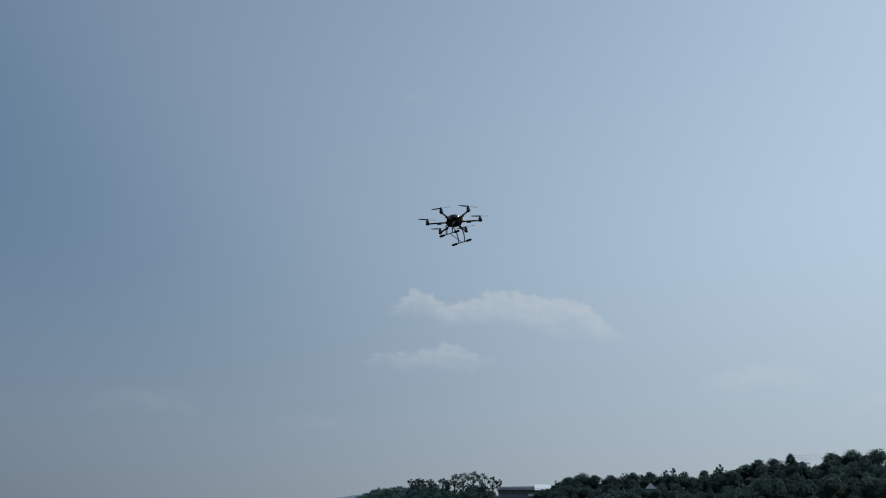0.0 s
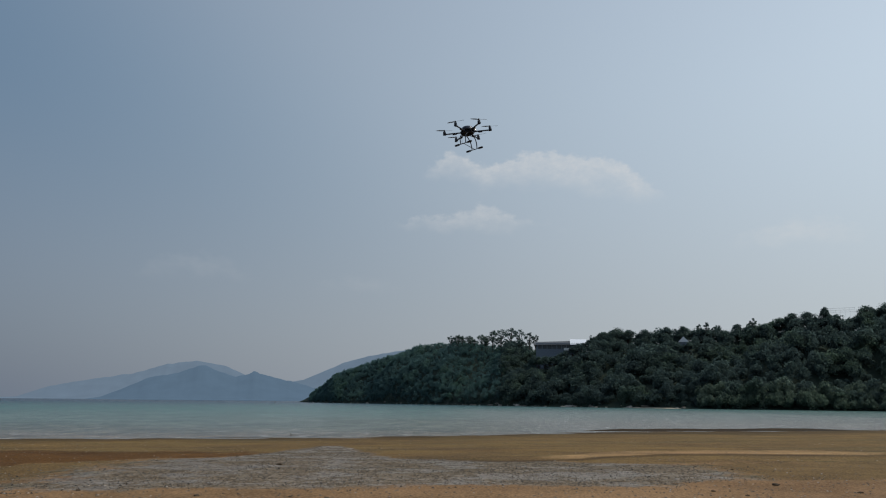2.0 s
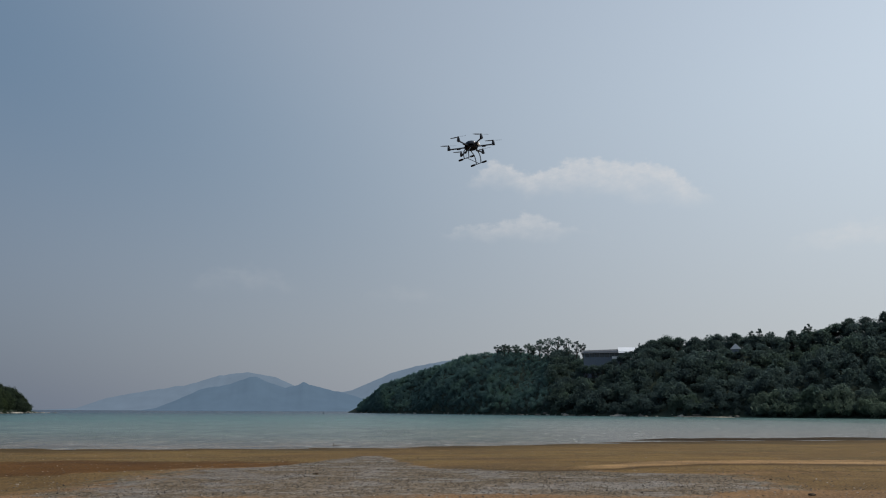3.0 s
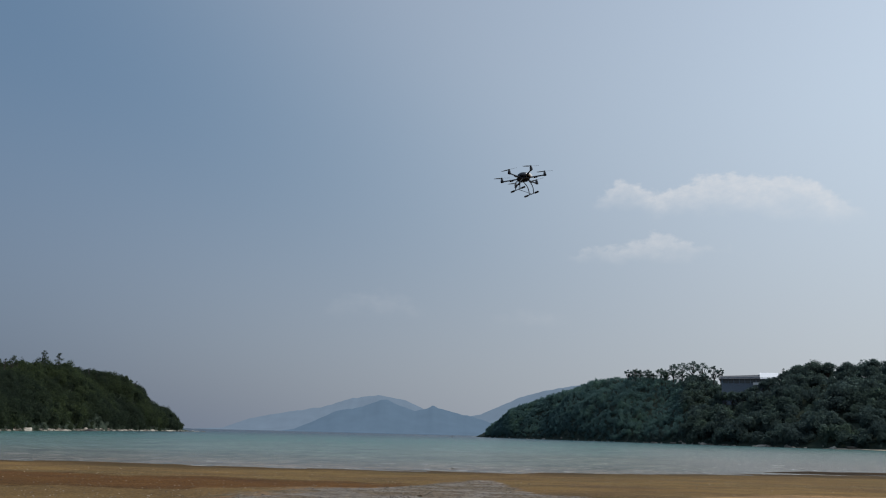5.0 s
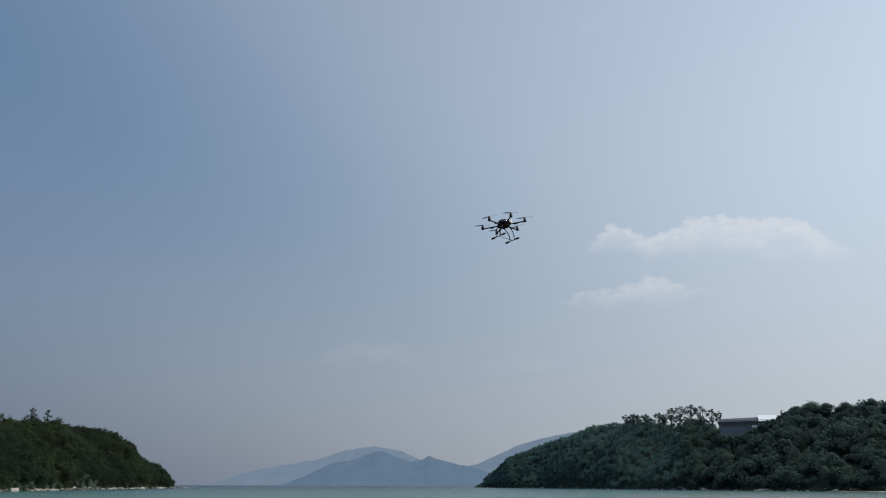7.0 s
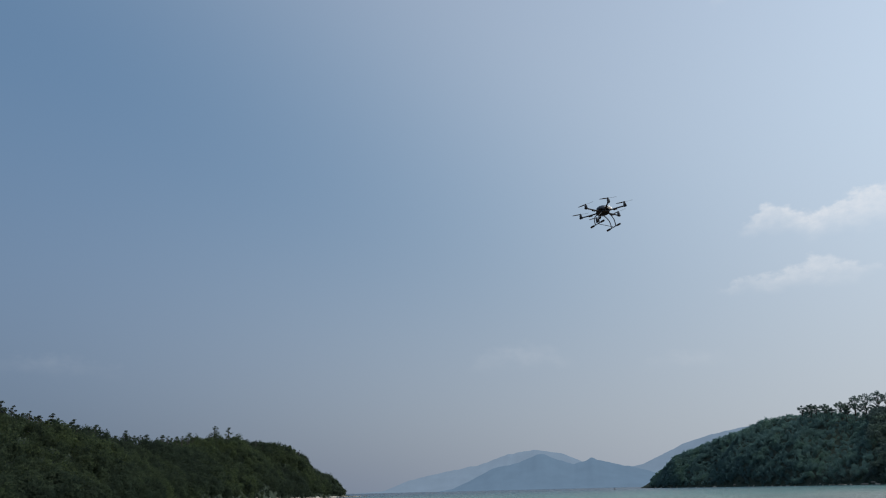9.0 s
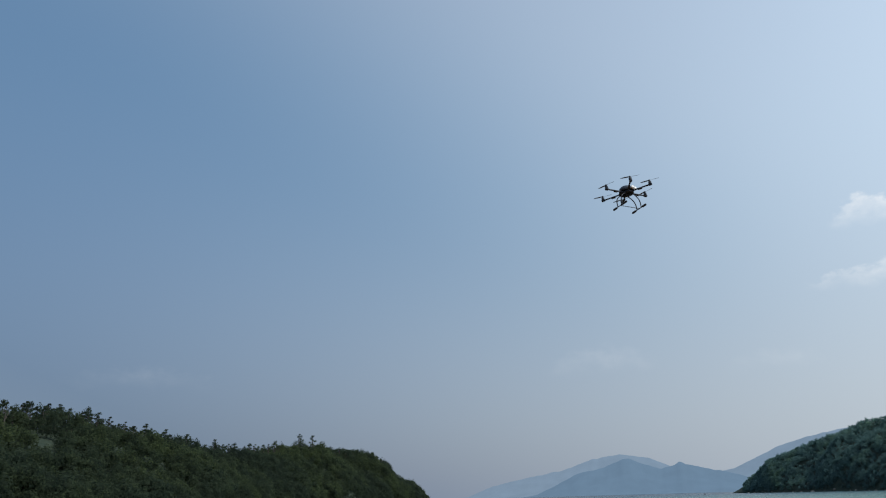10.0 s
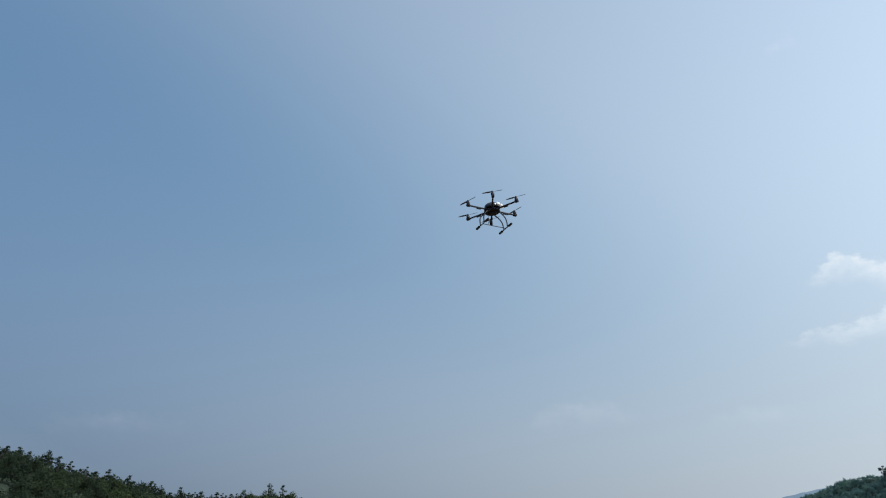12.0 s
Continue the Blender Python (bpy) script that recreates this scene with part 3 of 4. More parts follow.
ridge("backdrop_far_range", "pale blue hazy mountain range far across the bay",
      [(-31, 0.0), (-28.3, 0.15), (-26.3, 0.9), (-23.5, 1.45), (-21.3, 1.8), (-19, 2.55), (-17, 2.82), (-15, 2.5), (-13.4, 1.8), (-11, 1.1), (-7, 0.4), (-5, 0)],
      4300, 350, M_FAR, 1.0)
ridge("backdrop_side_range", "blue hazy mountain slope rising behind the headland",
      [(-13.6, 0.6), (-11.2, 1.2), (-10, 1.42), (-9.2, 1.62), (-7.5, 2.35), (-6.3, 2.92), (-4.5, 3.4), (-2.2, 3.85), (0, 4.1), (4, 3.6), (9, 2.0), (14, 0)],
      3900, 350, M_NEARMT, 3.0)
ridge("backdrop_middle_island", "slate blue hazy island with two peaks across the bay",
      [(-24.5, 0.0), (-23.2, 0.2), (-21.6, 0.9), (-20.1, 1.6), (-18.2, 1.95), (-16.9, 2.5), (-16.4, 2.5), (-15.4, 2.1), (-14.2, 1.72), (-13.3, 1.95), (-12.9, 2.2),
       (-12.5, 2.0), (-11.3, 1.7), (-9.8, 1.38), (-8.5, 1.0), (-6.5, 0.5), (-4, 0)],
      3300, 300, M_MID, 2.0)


# ---- clouds ----
CLOUD = (0.72, 0.70, 0.685)


def cloud_material(name, density, seed, span, top, foot, crisp):
    """White vapour between a puffy upper edge and a soft foot, both told in degrees over the sheet's width."""
    az0, az1, el0, el1 = span
    wide, high = az1 - az0, el1 - el0
    m = Mat(name, 1.0, spec=0.0)
    tc = m.t.nodes.new("ShaderNodeTexCoord")
    sep = m.t.nodes.new("ShaderNodeSeparateXYZ")
    m.link(tc.outputs["UV"], sep.inputs[0])
    u, v = sep.outputs["X"], m.math("MULTIPLY", sep.outputs["Y"], high)
    mp = m.t.nodes.new("ShaderNodeMapping")
    mp.inputs["Scale"].default_value = (wide, high * 1.5, 1.0)
    mp.inputs["Location"].default_value = (seed, seed * 0.7, 0)
    m.link(tc.outputs["UV"], mp.inputs["Vector"])
    lumps = m.math("SUBTRACT", m.noise(mp.outputs[0], 0.42, 2.0, 0.5), 0.5)
    puffs = m.math("SUBTRACT", m.noise(mp.outputs[0], 1.1, 4.0, 0.6), 0.5)
    wisps = m.noise(mp.outputs[0], 1.3, 8.0, 0.66)

    def edge(points):
        stops = [((a - az0) / wide, ((e - el0) / high,)) for a, e in points]
        return m.math("MULTIPLY", m.ramp(u, stops), high)

    def clamped(x):
        n = m.t.nodes.new("ShaderNodeMapRange")
        n.interpolation_type = "SMOOTHSTEP"
        m.link(x, n.inputs["Value"])
        return n.outputs[0]

    upper = m.math("ADD", edge(top), m.math("ADD", m.math("MULTIPLY", lumps, 1.0), m.math("MULTIPLY", puffs, 1.7)))
    lower = m.math("ADD", edge(foot), m.math("MULTIPLY", lumps, 2.2))
    lit = clamped(m.math("DIVIDE", m.math("SUBTRACT", upper, v), crisp))
    fade = clamped(m.math("DIVIDE", m.math("SUBTRACT", v, lower), 2.1))
    depth = clamped(m.math("DIVIDE", m.math("SUBTRACT", upper, v), 2.4))
    body = m.math("MULTIPLY", m.ramp(wisps, [(0.30, (0.50,)), (0.62, (1.0,))]), m.math("SUBTRACT", 1.0, m.math("MULTIPLY", depth, 0.45)))
    sides = m.ramp(u, [(0.02, (0,)), (0.12, (1,)), (0.86, (1,)), (0.98, (0,))])
    a = m.math("MULTIPLY", m.math("MULTIPLY", lit, fade), m.math("MULTIPLY", body, m.math("MULTIPLY", sides, density)))
    # the even emission colour stands in for sunlight on the vapour
    em = m.node("ShaderNodeEmission", Strength=1.0)
    em.inputs["Color"].default_value = (*CLOUD, 1)
    tr = m.t.nodes.new("ShaderNodeBsdfTransparent")
    mx = m.t.nodes.new("ShaderNodeMixShader")
    m.link(a, mx.inputs[0])
    m.link(tr.outputs[0], mx.inputs[1])
    m.link(em.outputs[0], mx.inputs[2])
    m.link(mx.outputs[0], m.t.nodes["Material Output"].inputs["Surface"])
    return m.m


def cloud(label, span, density, seed, top=(), foot=(), crisp=0.7, dist=4500):
    """A thin sheet of cloud, part of the distant sky: span is its bearings and heights in degrees."""
    az0, az1, el0, el1 = span
    if not top:
        mid, half = (el0 + el1) / 2, (el1 - el0) / 2
        top = [(az0 + (az1 - az0) * k / 4, mid + half * h) for k, h in enumerate((-0.2, 0.25, 0.5, 0.3, -0.2))]
        foot = [(az0, mid - half * 0.7), (az1, mid - half * 0.7)]
    nu, nv = 20, 8
    verts, uvs = [], []
    for j in range(nv + 1):
        for i in range(nu + 1):
            a, e = radians(az0 + (az1 - az0) * i / nu), radians(el0 + (el1 - el0) * j / nv)
            verts.append((dist * math.sin(a) * math.cos(e), dist * math.cos(a) * math.cos(e), 2.5 + dist * math.sin(e)))
            uvs.append((i / nu, j / nv))
    faces = [(j * (nu + 1) + i, j * (nu + 1) + i + 1, (j + 1) * (nu + 1) + i + 1, (j + 1) * (nu + 1) + i) for j in range(nv) for i in range(nu)]
    ob = mesh_object("backdrop_cloud", verts, faces, cloud_material("cloud", density, seed, span, top, foot, crisp))
    layer = ob.data.uv_layers.new(name="uv")
    for loop in ob.data.loops:
        layer.data[loop.index].uv = uvs[loop.vertex_index]
    ob.visible_shadow = False
    tagged(ob, label, "cloud", kind="structure")


cloud("long white wispy cloud low over the bay", (-2.5, 19.3, 13.0, 22.0), 0.54, 3.1,
      [(-1.0, 17.6), (0.6, 18.7), (1.6, 19.3), (3.0, 18.9), (4.6, 18.25), (6.6, 18.9), (8.9, 19.5), (11.0, 18.9), (13.8, 18.8), (15.2, 18.2), (16.8, 17.1), (18.6, 15.8)],
      [(-1.0, 17.4), (1.5, 16.8), (4.7, 15.7), (7.0, 16.2), (11.0, 15.5), (14.0, 15.1), (17.2, 14.3), (19.0, 14.2)])
cloud("small thin white cloud under a longer one", (-4.0, 12.0, 11.4, 16.6), 0.40, 7.7,
      [(-3.0, 13.7), (-0.8, 14.3), (2.0, 14.6), (4.3, 15.3), (5.6, 14.9), (7.2, 14.3), (10.0, 13.6)], [(-3.0, 12.9), (4.0, 12.6), (10.0, 12.9)])
FAINT = "faint smear of pale cloud"
cloud(FAINT, (-22.5, -13.0, 7.6, 12.2), 0.13, 1.3, crisp=1.6)
cloud(FAINT, (-9.5, -1.5, 7.4, 10.6), 0.15, 5.2, crisp=1.4)
cloud(FAINT, (22.5, 32.5, 10.2, 14.2), 0.48, 9.4, crisp=1.4)
cloud(FAINT, (32.0, 40.0, 8.0, 11.8), 0.50, 2.2, crisp=1.2)
cloud(FAINT, (-58.0, -46.0, 7.2, 10.8), 0.10, 4.4, crisp=1.6)
cloud("tiny pale wisp of high cloud", (-0.2, 3.0, 32.8, 35.2), 0.30, 6.1, crisp=0.8)


# ---- single trees that stand above the woods ----
def tree(hill, az, dist, top, width, label, seed, material, airy=True, clumps=10):
    """A tapered trunk with limbs, each limb ending in a clump of leaves."""
    rng = np.random.default_rng(seed)
    z0 = hill.height(az, dist) - 0.3
    x0, y0 = dist * math.sin(radians(az)), dist * math.cos(radians(az))
    h = 2.5 + dist * math.tan(radians(top)) - z0
    ob = new("tree")
    ob.location = (x0, y0, z0)
    tagged(ob, label, "tree", "trees on the skyline")
    bm = bmesh.new()
    lean = rng.uniform(-0.06, 0.06, 2) * h
    fork = h * (0.42 if airy else 0.3)
    r0 = 0.022 * h + 0.05
    tube(bm, [(0, 0, 0), (lean[0] * 0.3, lean[1] * 0.3, fork * 0.5), (lean[0] * 0.6, lean[1] * 0.6, fork), (lean[0], lean[1], h * 0.86)],
         [r0, r0 * 0.8, r0 * 0.6, r0 * 0.2], 7)
    quads = []
    for i in range(clumps):
        a = i * 2.4 + rng.uniform(-0.4, 0.4)
        r = width * 0.5 * math.sqrt((i + 0.3) / clumps) * rng.uniform(0.75, 1.0)
        hi = h * (0.92 - (0.30 if airy else 0.52) * (r / (width * 0.5)) ** 1.5 * rng.uniform(0.5, 1.2))
        if airy and i % 2:
            hi *= rng.uniform(0.62, 0.95)
        tip = Vector((lean[0] + r * math.cos(a), lean[1] + r * math.sin(a), hi))
        foot = Vector((lean[0] * 0.6, lean[1] * 0.6, min(fork * rng.uniform(0.85, 1.25), hi - 0.3)))
        mid = foot.lerp(tip, 0.55) + Vector((0, 0, -0.04 * h))
        tube(bm, [foot, mid, tip], [r0 * 0.4, r0 * 0.26, r0 * 0.1], 5)
        n = 62 if airy else 72
        rad = width * (rng.uniform(0.06, 0.14) if airy else rng.uniform(0.11, 0.24))
        c = np.array(tip) + np.clip(rng.normal(size=(n, 3)), -1.5, 1.5) * np.array([1, 1, 0.6]) * rad * 0.66
        t = rng.normal(size=(n, 3))
        t /= np.linalg.norm(t, axis=1)[:, None]
        b = np.cross(t, rng.normal(size=(n, 3)))
        b /= np.linalg.norm(b, axis=1)[:, None]
        s = rng.uniform(0.2, 0.5, (n, 1)) if width > 4.2 else rng.uniform(0.10, 0.26, (n, 1))
        quads.append(np.stack([c - t * s, c - b * s * 0.6, c + t * s, c + b * s * 0.6], axis=1))
    part("trunk", bm, M_BARK, ob)
    crown = leaves_object("crown", np.concatenate(quads), material)
    crown.parent = ob
    return ob


for i in range(11):
    tree(EAST, 8.55 + 0.42 * i, 536 - 3 * (i % 2), 3.5 + 0.06 * math.sin(i * 2.1) + max(0.0, min(0.75, 0.75 * (0.42 * i - 1.45))) + max(0.0, 0.35 * (0.42 * i - 2.45)), 6.5, "dense dark tree growing before the long building", 600 + i, M_FOREST, False, 20)
for az, top in ((18.7, 4.45), (19.15, 4.3), (19.65, 4.5)):
    tree(EAST, az, 476, top, 5.5, "dense dark tree growing before the small white house", 640 + int(az * 10), M_FOREST, False, 18)
AIRY = "open-crowned tree with bare forks above the dark woods"
ROUND = "round-crowned dark green tree on the ridge"
THIN = "slender dark tree standing above the scrub"
for az, top, w, s in ((2.3, 4.98, 9, 3), (3.2, 5.0, 9, 4), (4.2, 5.1, 9, 5), (5.0, 5.45, 10, 6),
                      (5.7, 5.55, 11, 7), (6.4, 5.68, 12, 8), (7.1, 5.55, 11, 9), (7.8, 5.35, 8, 10), (8.3, 5.2, 5, 24)):
    d0, d1, _ = EAST.at(az)
    tree(EAST, az, d1 - 6, top + 0.04, w * 1.15, AIRY, 100 + s, M_FOREST, True, 18)
fill_rng = np.random.default_rng(61)
for i in range(12):
    az = 1.9 + i * 0.48 + fill_rng.uniform(-0.2, 0.2)
    d0, d1, el = EAST.at(az)
    tree(EAST, az, d1 - fill_rng.uniform(4, 16), el + fill_rng.uniform(0.1, 0.45), fill_rng.uniform(5, 9), AIRY, 700 + i, M_FOREST, True, 12)
for az, top, w, s in ((12.5, 5.12, 2.6, 11), (13.4, 5.28, 9, 21), (14.4, 5.52, 11, 12), (15.3, 5.42, 10, 22), (16.4, 5.42, 9, 23), (18.0, 5.58, 8, 13), (19.2, 5.62, 8, 24),
                      (20.3, 5.80, 5, 25), (20.9, 5.92, 5, 14), (22.9, 5.72, 6, 26), (23.9, 6.14, 5, 15), (25.7, 6.02, 9, 16), (26.5, 6.36, 8, 17), (27.5, 6.38, 9, 27), (28.55, 6.74, 6, 18),
                      (31.1, 6.62, 10, 19), (32.3, 6.72, 11, 20), (33.8, 6.74, 11, 28), (35.2, 6.68, 10, 29)):
    d0, d1, _ = EAST.at(az)
    tree(EAST, az, d1 - 4, top, w, ROUND, 200 + s, M_FOREST, w < 6, 11 if w < 6 else 26)
for az, top, w, s in ((-33.9, 2.75, 4, 1), (-35.15, 3.5, 4.5, 2), (-36.3, 3.75, 3.5, 14), (-39.4, 4.92, 3.6, 3), (-40.5, 5.02, 4.0, 4), (-42.2, 4.5, 4, 5), (-44.9, 4.4, 3, 6),
                      (-46.4, 4.68, 2.8, 7), (-48.3, 5.05, 2.4, 8), (-49.6, 5.4, 2.6, 9), (-51.1, 5.8, 2.4, 10), (-54.8, 6.85, 3, 11), (-56.6, 7.0, 3.4, 12),
                      (-58.6, 7.15, 3, 13), (-60.6, 7.5, 3, 15)):
    d0, d1, _ = WEST.at(az)
    tree(WEST, az, d1 - 3, top, w, THIN, 300 + s, M_FOREST_L, False, 9)


ridge_rng = np.random.default_rng(88)
for i in range(84):
    az = -34.2 - i * 0.34 + ridge_rng.uniform(-0.25, 0.25)
    d0, d1, el = WEST.at(az)
    tree(WEST, az, d1 - ridge_rng.uniform(2, 14), el + math.degrees(ridge_rng.uniform(0.4, 3.6) / d1), ridge_rng.uniform(1.5, 3.4), THIN, 400 + i, M_FOREST_L, i % 3 == 0, 7)
for i in range(30):
    az = 13.2 + i * 0.72 + ridge_rng.uniform(-0.3, 0.3)
    d0, d1, el = EAST.at(az)
    tree(EAST, az, d1 - ridge_rng.uniform(2, 12), el + math.degrees(ridge_rng.uniform(0.2, 1.6) / d1), ridge_rng.uniform(6.0, 10.0), ROUND, 500 + i, M_FOREST, False, 22)


# ---- buildings on the eastern headland ----
M_WALL = plain("weathered plaster", (0.14, 0.17, 0.21), 0.85, scale=1.5)
M_ROOFDARK = plain("grey roof sheet", (0.10, 0.108, 0.12), 0.95, scale=2.0, spec=0.05)
M_METAL = plain("bright metal roof", (0.72, 0.74, 0.76), 0.3, 0.0, scale=2.0, amount=0.08)
M_GLASS = plain("dark window glass", (0.03, 0.045, 0.055), 0.08, scale=2.0)
M_WHITE = plain("white paint", (0.75, 0.75, 0.74), 0.5, scale=3.0, amount=0.1)


def polar(az, d):
    return d * math.sin(radians(az)), d * math.cos(radians(az))


def build_lodge():
    """A long flat-roofed building; its length runs across the line of sight."""
    az, d = 10.1, 545.0
    x, y = polar(az, d)
    ob = new("building")
    ob.matrix_world = pose(x, y, 26.4, 0, 0, -az)
    tagged(ob, "long grey flat-roofed building with a bright metal roof end", "building")
    L, D, H = 33.0, 12.0, 20.4
    part("wall", box(bmesh.new(), (-L / 2, 0, 0), (L / 2, D, H - 2.0)), M_WALL, ob)

    def sloped(x0, x1, front, rise0, rise1):
        bm = bmesh.new()
        vs = [bm.verts.new(p) for t in (0.0, -0.35) for p in ((x0, front, H - 3.1 + t), (x1, front, H - 2.9 + t), (x1, D, H + rise1 + t), (x0, D, H + rise0 + t))]
        for f in ((0, 1, 2, 3), (7, 6, 5, 4), (0, 4, 5, 1), (1, 5, 6, 2), (2, 6, 7, 3), (3, 7, 4, 0)):
            bm.faces.new([vs[i] for i in f])
        return bm

    part("roof", sloped(-L / 2 - 1.2, 8.0, -1.6, -0.1, 0.5), M_ROOFDARK, ob, "grey overhanging sloped roof")
    part("metal_roof", sloped(8.1, L / 2 + 3.5, -2.8, 1.9, 1.7), M_METAL, ob, "sloping bright metal roof end")
    for i in range(9):
        w = part("window", box(bmesh.new(), (-L / 2 + 1.2 + i * 3.5, -0.06, H - 6.0), (-L / 2 + 4.2 + i * 3.5, 0.05, H - 3.4)), M_GLASS, ob)
        part("frame", box(bmesh.new(), (-L / 2 + 1.1 + i * 3.5, -0.10, H - 6.3), (-L / 2 + 4.3 + i * 3.5, 0.02, H - 6.05)), M_WALL, w)
    part("parapet", box(bmesh.new(), (3.5, -0.9, H - 7.2), (9.0, -0.7, H - 5.6), 0.03), M_WHITE, ob, "pale balcony parapet")


build_lodge()


def build_house():
    az, d = 19.2, 490.0
    x, y = polar(az, d)
    ob = new("house")
    ob.matrix_world = pose(x, y, 35.2, 0, 0, -az)
    tagged(ob, "small white gabled house half hidden among dark trees", "house")
    part("wall", box(bmesh.new(), (-2.6, 0, 0), (2.6, 6, 5.6)), M_WALL, ob)
    bm = bmesh.new()
    a = [bm.verts.new((sx, sy, z)) for sy in (-0.5, 6.5) for sx, z in ((-3.3, 5.4), (0, 8.8), (3.3, 5.4))]
    for f in ((0, 2, 1), (3, 4, 5), (0, 1, 4, 3), (1, 2, 5, 4), (2, 0, 3, 5)):
        bm.faces.new([a[i] for i in f])
    part("roof", bm, M_METAL, ob, "white gable roof")
    part("window", box(bmesh.new(), (-0.8, -0.05, 2.6), (0.8, 0.05, 4.2)), M_GLASS, ob)


build_house()


def build_railing():
    az, d = 29.6, 492.0
    x, y = polar(az, d)
    ob = new("railing")
    ob.matrix_world = pose(x, y, 45.0, 0, 0, -az)
    tagged(ob, "pale metal railing frame on the hilltop", "railing")
    for i in range(7):
        part("post", tube(bmesh.new(), [(-7.5 + 2.5 * i, 0, 0), (-7.5 + 2.5 * i, 0, 13.6)], 0.04, 6), M_WHITE, ob)
    for z in (11.2, 12.4, 13.6):
        part("rail", tube(bmesh.new(), [(-7.6, 0, z), (7.6, 0, z)], 0.06, 6), M_WHITE, ob)


build_railing()

# ---- along the shores ----
shrub_rng = np.random.default_rng(5)
shrub_spots = [(a + shrub_rng.uniform(-0.25, 0.25), EAST.at(a)[0] + dd + shrub_rng.uniform(-2, 2))
               for a in np.arange(20.3, 32.2, 0.42) for dd in (-1.0, 3.5, 8.0)]
forest("shrubs", "grey-green mangrove shrubs along the water's edge", EAST, M_SHRUB, shrub_spots, 5.5, 9.5, 0.25, 800, 31, 0.3)
low_rng = np.random.default_rng(6)
low_spots = [(a + low_rng.uniform(-0.2, 0.2), WEST.at(a)[0] + dd + low_rng.uniform(-1, 1))
             for a in np.arange(-67, -31.3, 0.4) for dd in (0.3, 3.0, 6.0, 10.0, 15.0, 21.0)]
forest("undergrowth", "low green undergrowth above the rocky shore", WEST, M_FOREST_L, low_spots, 2.4, 4.6, 0.32, 190, 32, 0.3)
low_spots = [(a + low_rng.uniform(-0.2, 0.2), EAST.at(a)[0] + dd + low_rng.uniform(-1, 1))
             for a in np.arange(-8.4, 47, 0.34) for dd in (0.8, 4.0, 8.0)]
forest("undergrowth", "low dark undergrowth above the eastern shore", EAST, M_FOREST, low_spots, 2.8, 5.0, 0.34, 220, 33)


def rock_mesh(seed):
    bm = bmesh.new()
    bmesh.ops.create_icosphere(bm, subdivisions=2, radius=1.0)
    for v in bm.verts:
        n = noise.fractal(v.co * 1.1 + Vector((seed, 0, 0)), 1.0, 2.0, 3)
        v.co *= 1 + 0.35 * n
        v.co.z *= 0.6
    me = bpy.data.meshes.new("rock")
    bm.to_mesh(me)
    bm.free()
    me.materials.append(M_ROCK)
    return me


ROCKS = [rock_mesh(s * 3.7) for s in range(6)]


def rocks(hill, a0, a1, count, lo, hi, seed, group, label):
    rng = np.random.default_rng(seed)
    for _ in range(count):
        az = rng.uniform(a0, a1)
        d0 = hill.at(az)[0]
        d = d0 + rng.uniform(-3.0, 1.2)
        x, y = polar(az, d)
        s = rng.uniform(lo, hi) * (1.0 + (rng.random() < 0.1) * 0.8)
        ob = new("rock", ROCKS[rng.integers(0, 6)])
        z = max(0.0, hill.height(az, d))
        ob.matrix_world = Matrix.LocRotScale((x, y, z + s * 0.12), Euler((rng.uniform(-0.2, 0.2), rng.uniform(-0.2, 0.2), rng.uniform(0, 6.3))),
                                             (s * rng.uniform(0.8, 1.9), s, s * rng.uniform(0.55, 1.15)))
        tagged(ob, label, "rock", group)


rocks(WEST, -40, -31.0, 52, 0.6, 1.35, 45, "rocks of the western shore", "large pale weathered boulder at the wooded shoreline")
rocks(WEST, -47, -30.3, 100, 0.35, 1.35, 41, "rocks of the western shore", "pale weathered boulder at the wooded shoreline")
rocks(WEST, -30.6, -29.4, 16, 0.3, 0.8, 43, "rocks of the western shore", "dark weathered boulder of the low reef off the point")
rocks(EAST, 0.5, 14, 35, 0.6, 1.3, 46, "rocks of the eastern shore", "large pale weathered boulder below the dark woods")
rocks(EAST, -8.6, 19, 92, 0.4, 1.1, 42, "rocks of the eastern shore", "pale weathered boulder below the dark woods")


x, y = polar(-36.9, 385)
reef = ROCKS[2].copy()
reef.materials[0] = plain("wet dark rock", (0.045, 0.040, 0.036), 0.6, scale=1.5)
ob = new("rock", reef)
ob.matrix_world = Matrix.LocRotScale((x, y, 0.1), Euler((0, 0, 0.5)), (3.0, 1.6, 1.5))
tagged(ob, "lone dark rock awash off the wooded shore", "rock")


def strip(name, label, hill, a0, a1, up, material):
    """A narrow pale beach at the foot of a hill."""
    verts, faces = [], []
    azs = np.arange(a0, a1 + 1e-6, 0.25)
    for off, z in ((-6, -0.4), (-3.5, 0.12), (0.5, up), (5, up + 0.25)):
        for i, a in enumerate(azs):
            k = math.sin(math.pi * i / (len(azs) - 1)) ** 0.4
            d = hill.at(a)[0] + off * k + 0.5 * math.sin(a * 2.3)
            verts.append((*polar(a, d), z * k - 0.3 * (1 - k)))
    n = len(azs)
    for j in range(3):
        for i in range(n - 1):
            faces.append((j * n + i, j * n + i + 1, (j + 1) * n + i + 1, (j + 1) * n + i))
    ob = mesh_object(name, verts, faces, material, True)
    tagged(ob, label, "beach", kind="structure")


M_PALE = plain("pale dry sand", (0.42, 0.36, 0.27), 0.95, scale=0.6)
strip("ground_west_strip", "narrow strip of pale sand under the hillside", WEST, -66, -43.5, 0.55, M_PALE)
strip("ground_east_strip", "small strip of pale sand below the woods", EAST, 13.8, 19.3, 0.6, M_PALE)

